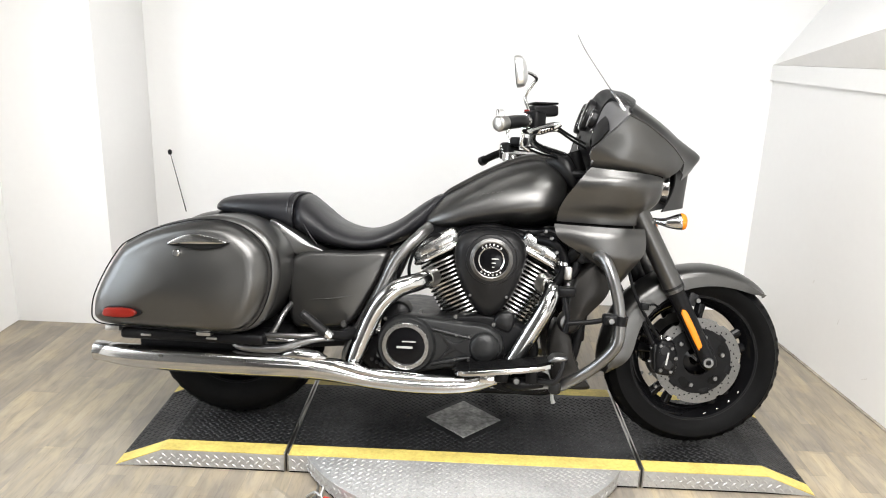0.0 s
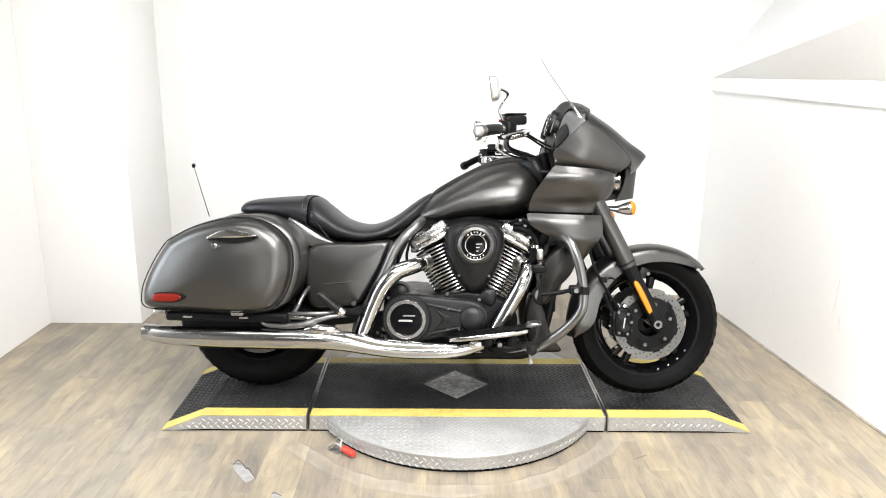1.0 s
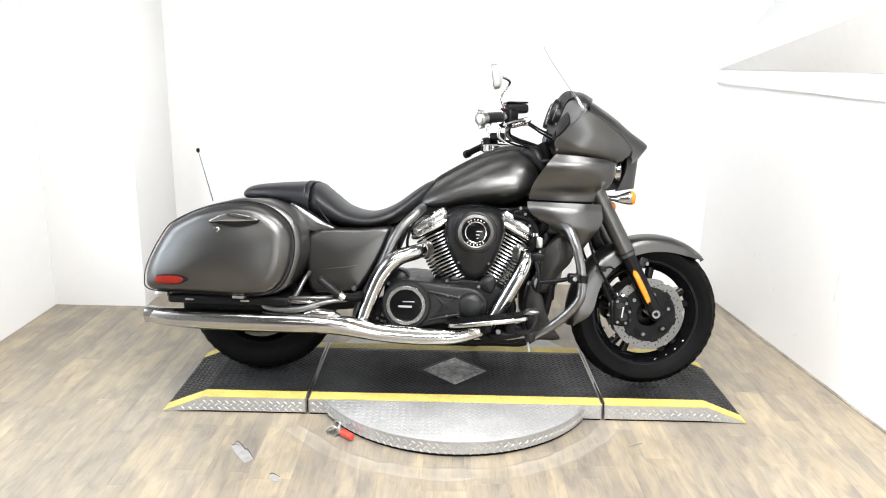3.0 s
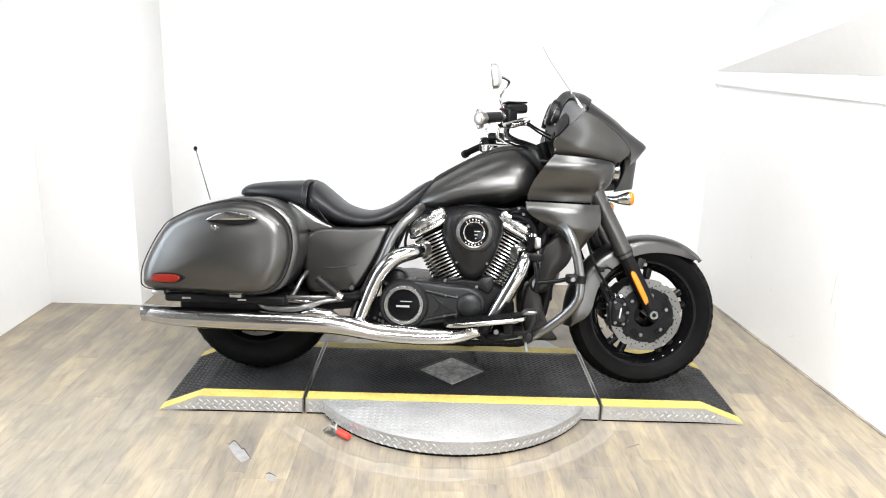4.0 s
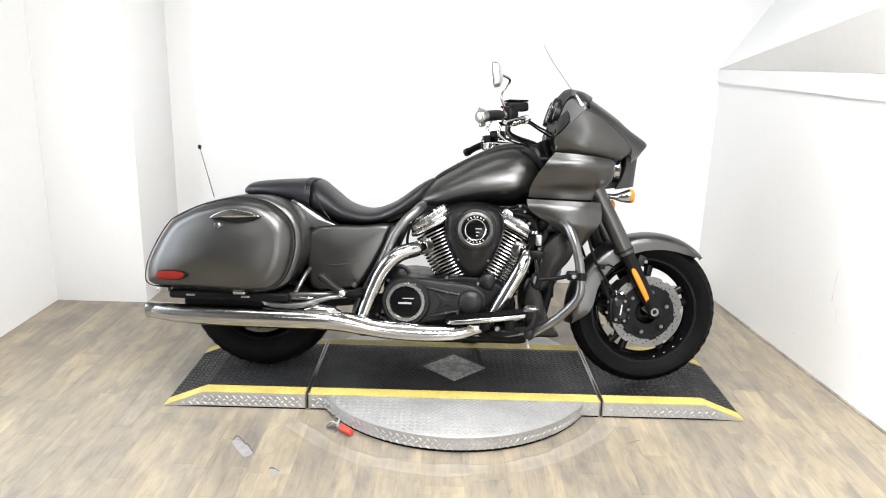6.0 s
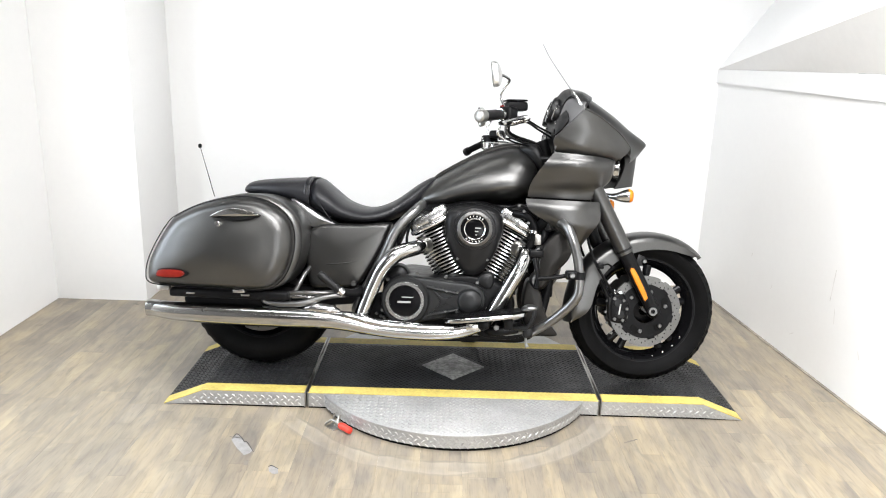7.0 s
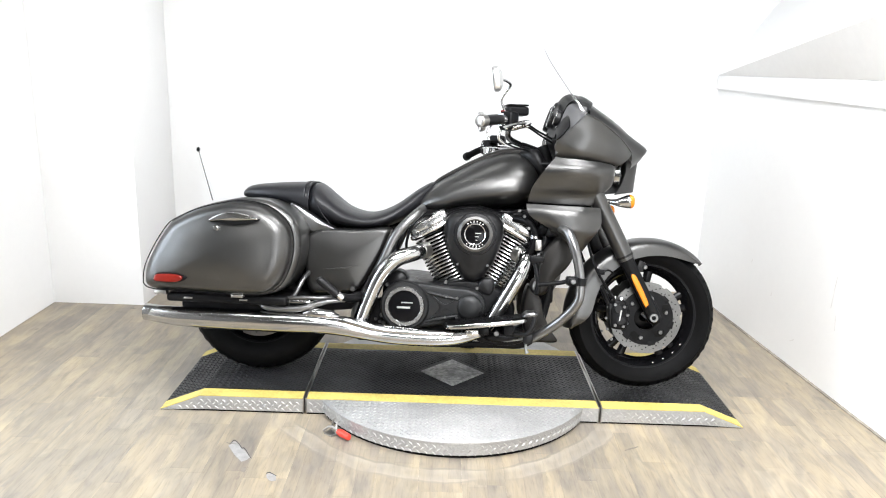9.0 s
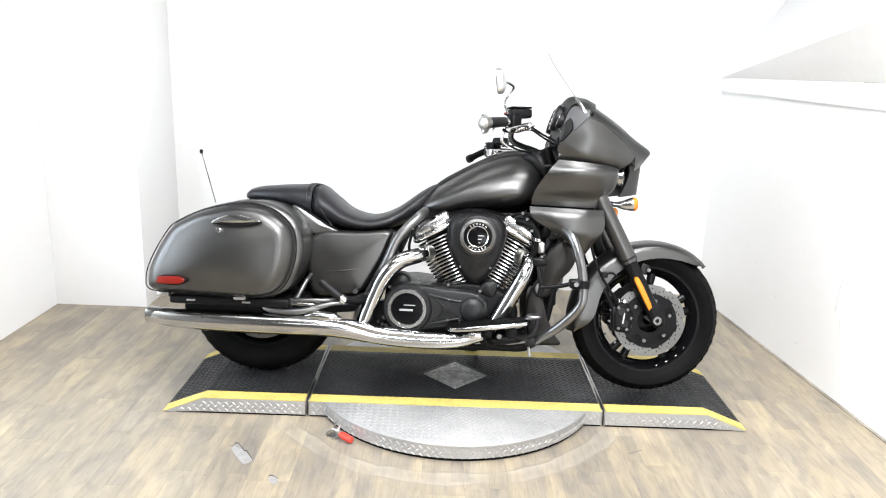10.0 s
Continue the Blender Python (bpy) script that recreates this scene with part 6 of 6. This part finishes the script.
# radiator side, belly and engine guard
part("radiator", box(0.36, 0.41, -0.16, 0.16, 0.35, 0.66, 0.01), M_BLACK, bike, "black radiator")
for s in (-1, 1):
    part("radiator_shroud", pillow([(0.385, 0.615), (0.42, 0.640), (0.462, 0.625), (0.478, 0.580), (0.458, 0.520), (0.41, 0.465), (0.352, 0.395), (0.33, 0.41), (0.332, 0.50), (0.352, 0.572)], s * 0.15, s * 0.255, 0.028, 0.008, 64), M_PAINT_D, bike, "dark graphite radiator shroud")
    part("belly_panel", pillow([(0.300, 0.425), (0.335, 0.41), (0.358, 0.372), (0.372, 0.31), (0.402, 0.245), (0.432, 0.198), (0.36, 0.192), (0.31, 0.197), (0.285, 0.27), (0.282, 0.35)], s * 0.12, s * 0.215, 0.022, 0.004, 64), M_PAINT_D, bike, "dark graphite belly panel")
    g = part("engine_guard", tube([(0.385, s * 0.22, 0.668), (0.405, s * 0.29, 0.676), (0.432, s * 0.340, 0.660), (0.455, s * 0.365, 0.61), (0.478, s * 0.372, 0.53), (0.488, s * 0.372, 0.44), (0.475, s * 0.368, 0.378), (0.41, s * 0.34, 0.30), (0.33, s * 0.30, 0.235), (0.295, s * 0.26, 0.21)], 0.0185, 80, 18), M_GUARD, bike, "grey tubular engine guard")
    part("guard_end", tube([(0.375, s * 0.215, 0.655), (0.392, s * 0.255, 0.664)], 0.024, 4, 16), M_GUARD, g)
    part("clamp", tube([(0.483, s * 0.372, 0.458), (0.486, s * 0.372, 0.488)], 0.026, 4, 16), M_BLACK, g)
    part("clamp_ear", box(0.43, 0.482, s * 0.352, s * 0.395, 0.456, 0.492, 0.010, 3), M_BLACK, g)
    part("bolt", bolt(0.455, s * 0.395, 0.474, 0.011, 0.010, s), M_BOLT, g)
    part("peg_rod", tube([(0.325, s * 0.36, 0.452), (0.40, s * 0.365, 0.462), (0.44, s * 0.37, 0.472)], 0.0085, 16, 12), M_BLACK, g)
    part("peg_stem", tube([(0.305, s * 0.33, 0.56), (0.318, s * 0.35, 0.50), (0.325, s * 0.36, 0.452)], [0.008, 0.009, 0.007], 16, 12), M_BLACK, g)
    part("peg_cap", box(0.288, 0.345, s * 0.31, s * 0.36, 0.535, 0.565, 0.008), M_BLACK, g)
    part("coolant_hose", tube([(0.30, s * 0.18, 0.60), (0.335, s * 0.21, 0.585), (0.36, s * 0.21, 0.62), (0.345, s * 0.19, 0.68)], 0.016, 24, 12), M_BLACK, bike)
    part("hose_band", box(0.318, 0.345, s * 0.205, s * 0.235, 0.575, 0.62, 0.005), M_STEEL, bike)
    part("horn_bracket", tube([(0.27, s * 0.19, 0.70), (0.31, s * 0.2, 0.67), (0.33, s * 0.2, 0.64)], 0.010, 14, 10), M_BLACK, bike)
for x, z in ((0.25, 0.735), (0.27, 0.712), (0.335, 0.56), (0.31, 0.63), (0.37, 0.685), (0.29, 0.665)):
    part("bolt", bolt(x, -0.205, z, 0.007, 0.02), M_BOLT, bike)
part("side_stand", tube([(0.18, 0.18, 0.19), (0.10, 0.27, 0.10), (0.06, 0.30, 0.053)], [0.014, 0.012, 0.010], 16, 12), M_BLACK, bike, "black side stand")
part("stand_foot", box(0.03, 0.10, 0.28, 0.335, 0.052, 0.060, 0.003), M_BLACK, bike)
part("drain_hose", tube([(0.298, -0.245, 0.20), (0.30, -0.25, 0.17), (0.305, -0.252, 0.155)], [0.005, 0.006, 0.009], 10, 10), M_MARK, bike, "pale rubber hose end")
part("exhaust_box", box(-0.42, 0.12, -0.16, 0.16, 0.155, 0.23, 0.02), M_BLACK, bike)

# hoses, brackets and linkage on the near side
part("radiator_hose", tube([(0.235, -0.16, 0.70), (0.285, -0.20, 0.69), (0.315, -0.215, 0.655), (0.318, -0.21, 0.60), (0.30, -0.19, 0.56)], 0.017, 30, 14), M_BLACK, bike, "black rubber radiator hose")
part("hose_clip", tube([(0.3165, -0.2135, 0.622), (0.3175, -0.213, 0.634)], 0.0195, 2, 16), M_ALU, bike)
part("filler_neck", tube([(0.335, -0.20, 0.645), (0.35, -0.225, 0.665), (0.36, -0.24, 0.68)], [0.02, 0.022, 0.02], 10, 16), M_BLACK, bike)
part("ignition_lead", tube([(0.20, -0.15, 0.715), (0.26, -0.185, 0.735), (0.31, -0.20, 0.71), (0.33, -0.19, 0.66)], 0.006, 24, 8), M_PLASTIC, bike)
part("ignition_lead", tube([(-0.10, -0.15, 0.70), (-0.15, -0.19, 0.695), (-0.19, -0.20, 0.65), (-0.21, -0.19, 0.58), (-0.20, -0.17, 0.52)], 0.006, 24, 8), M_PLASTIC, bike)
part("oil_line", tube([(-0.22, -0.20, 0.66), (-0.235, -0.21, 0.60), (-0.245, -0.20, 0.56), (-0.235, -0.19, 0.50)], 0.007, 24, 8), M_BLACK, bike)
part("brake_line", tube([(-0.40, -0.22, 0.37), (-0.47, -0.26, 0.35), (-0.56, -0.28, 0.345), (-0.70, -0.26, 0.35)], 0.006, 24, 8), M_PLASTIC, bike)
part("brake_rod", tube([(0.29, -0.32, 0.23), (0.20, -0.27, 0.205), (0.10, -0.25, 0.20), (0.0, -0.24, 0.195)], 0.006, 20, 8), M_STEEL, bike)
part("master_cylinder", tube([(0.05, -0.24, 0.235), (0.12, -0.27, 0.235), (0.15, -0.28, 0.238)], [0.014, 0.016, 0.012], 12, 14), M_BLACK, bike)
part("lower_cover", pillow([(0.10, 0.20), (0.12, 0.235), (0.24, 0.25), (0.29, 0.235), (0.275, 0.20), (0.20, 0.185)], -0.20, -0.275, 0.012, 0.003, 40), M_BLACK, bike, "black footboard carrier")
for x, z in ((0.14, 0.222), (0.205, 0.215), (0.255, 0.228)):
    part("bolt", bolt(x, -0.277, z, 0.008, 0.008), M_BOLT, bike)
for k in range(7):
    part("bolt", bolt(-0.325 + 0.018 * k, -0.205, 0.262 - 0.006 * (k % 3) - 0.004 * k, 0.0065, 0.014), M_BOLT, eng)
part("sprocket_cover", pillow([(-0.36, 0.25), (-0.355, 0.31), (-0.32, 0.345), (-0.28, 0.33), (-0.27, 0.25), (-0.30, 0.215)], -0.15, -0.205, 0.015, 0.004, 40), M_BLACK, eng, "black sprocket cover")
part("fender_strut", tube([(0.60, -0.18, 0.44), (0.62, -0.19, 0.40), (0.64, -0.19, 0.36)], 0.010, 10, 10), M_BLACK, bike)
part("shift_linkage", tube([(0.335, -0.20, 0.50), (0.345, -0.235, 0.46), (0.33, -0.25, 0.40)], [0.012, 0.014, 0.010], 14, 12), M_BLACK, bike)
part("horn", lathe([(0.0, -0.03), (0.03, -0.028), (0.04, -0.015), (0.04, 0.0), (0.02, 0.012), (0.0, 0.012)], (0.345, -0.205, 0.43), 28), M_GUARD, bike, "grey horn")


# ---- floor planks ----
def planks():
    parent = bpy.data.objects["floor"]
    wide = 0.152
    rng = random.Random(4)
    meshes = {}

    def plank_mesh(length):
        if length not in meshes:
            g = 0.0001
            me = finish(box(g, wide - g, g, length - g, -0.004, 0.0, 0.00015, 1), 30)
            me.materials.append(M_FLOOR)
            meshes[length] = me
        return meshes[length]

    x = LEFT
    while x < 2.2:
        y = FRONT
        first = round(0.3 + rng.randrange(18) * 0.05, 2)
        while y < BACK - 0.01:
            length = round(min(first if y == FRONT else 1.22, BACK - y), 2)
            ob = new("plank", plank_mesh(length))
            ob.location = (x, y, 0)
            ob.parent = parent
            y = round(y + length, 3)
        x += wide


planks()


# pale scuffs and a scratch in the planks
M_SCRATCH = material("scratched_vinyl", (0.20, 0.18, 0.155), 0.6, 0, 0.10, 60, 0.15, 20, 0.1, 200)
for x, y, turn, sx, sy, mat in ((0.69, -0.487, -62, 0.004, 0.036, M_SCRATCH),
                                (-0.83, -0.545, 80, 0.004, 0.022, M_SCRATCH), (-0.742, -0.72, 20, 0.010, 0.018, M_SCRATCH), (-1.78, 0.88, 70, 0.008, 0.018, M_SCRATCH)):
    rng = random.Random(int(1000 * abs(x)))
    outline = [V(sx * rng.uniform(0.45, 1.15) * math.copysign(abs(math.cos(a)) ** 0.6, math.cos(a)), sy * rng.uniform(0.75, 1.1) * math.copysign(abs(math.sin(a)) ** 0.6, math.sin(a)), 0) for a in (2 * math.pi * k / 22 for k in range(22))]
    part("scuff", moved(lofted([[V(p.x, p.y, z) for p in outline] for z in (0.0001, 0.0007)]), pose(x, y, 0, 0, 0, turn)), mat, bpy.data.objects["floor"])

# gouges: the print torn off to the pale backing, with a dark curled lip on one side
M_BACKING = material("torn_vinyl_backing", (0.27, 0.262, 0.255), 0.6, 0, 0.08, 90, 0.12, 30, 0.1, 300)
M_LIP = material("curled_vinyl_lip", (0.085, 0.080, 0.078), 0.6, 0, 0.10, 90, 0.15, 30)
for torn, lip in (([(-0.838, -0.564), (-0.833, -0.530), (-0.819, -0.534), (-0.779, -0.581), (-0.739, -0.638), (-0.747, -0.658), (-0.762, -0.670), (-0.801, -0.622)],
                   [(-0.836, -0.556), (-0.829, -0.522), (-0.805, -0.545), (-0.784, -0.577), (-0.773, -0.580), (-0.733, -0.646)]),
                  ([(-0.655, -0.746), (-0.641, -0.738), (-0.620, -0.751), (-0.613, -0.783), (-0.630, -0.787), (-0.647, -0.770)], [(-0.656, -0.742), (-0.646, -0.735), (-0.617, -0.755)])):
    gouge = part("scuff", lofted([[V(x, y, z) for x, y in torn] for z in (0.0001, 0.0007)]), M_BACKING, bpy.data.objects["floor"])
    part("lip", tube([(x, y, 0.0008) for x, y in lip], [0.0010] + [0.0021] * (len(lip) - 2) + [0.0009], 24, 6), M_LIP, gouge)

# faint rubs on the low wall
M_RUB = material("rubbed_wall_paint", (0.72, 0.71, 0.695), 0.5, 0, 0.05, 60, 0.12, 20)
for y, z, long, wide, lean in ((0.105, 0.47, 0.075, 0.0022, 4), (0.062, 0.34, 0.035, 0.002, -10), (0.835, 0.407, 0.012, 0.003, 30), (0.362, 0.138, 0.022, 0.002, 60), (-0.14, 0.239, 0.018, 0.0022, -35), (0.60, 0.30, 0.014, 0.002, 15)):
    rub = box(-0.0003, 0.0003, -wide, wide, -long, long)
    part("scuff", moved(rub, pose(right_x(y) - 0.0004, y, z, lean, 0, 0) @ pose(0, 0, 0, 0, 0, 5.3)), M_RUB, bpy.data.objects["wall_right"])
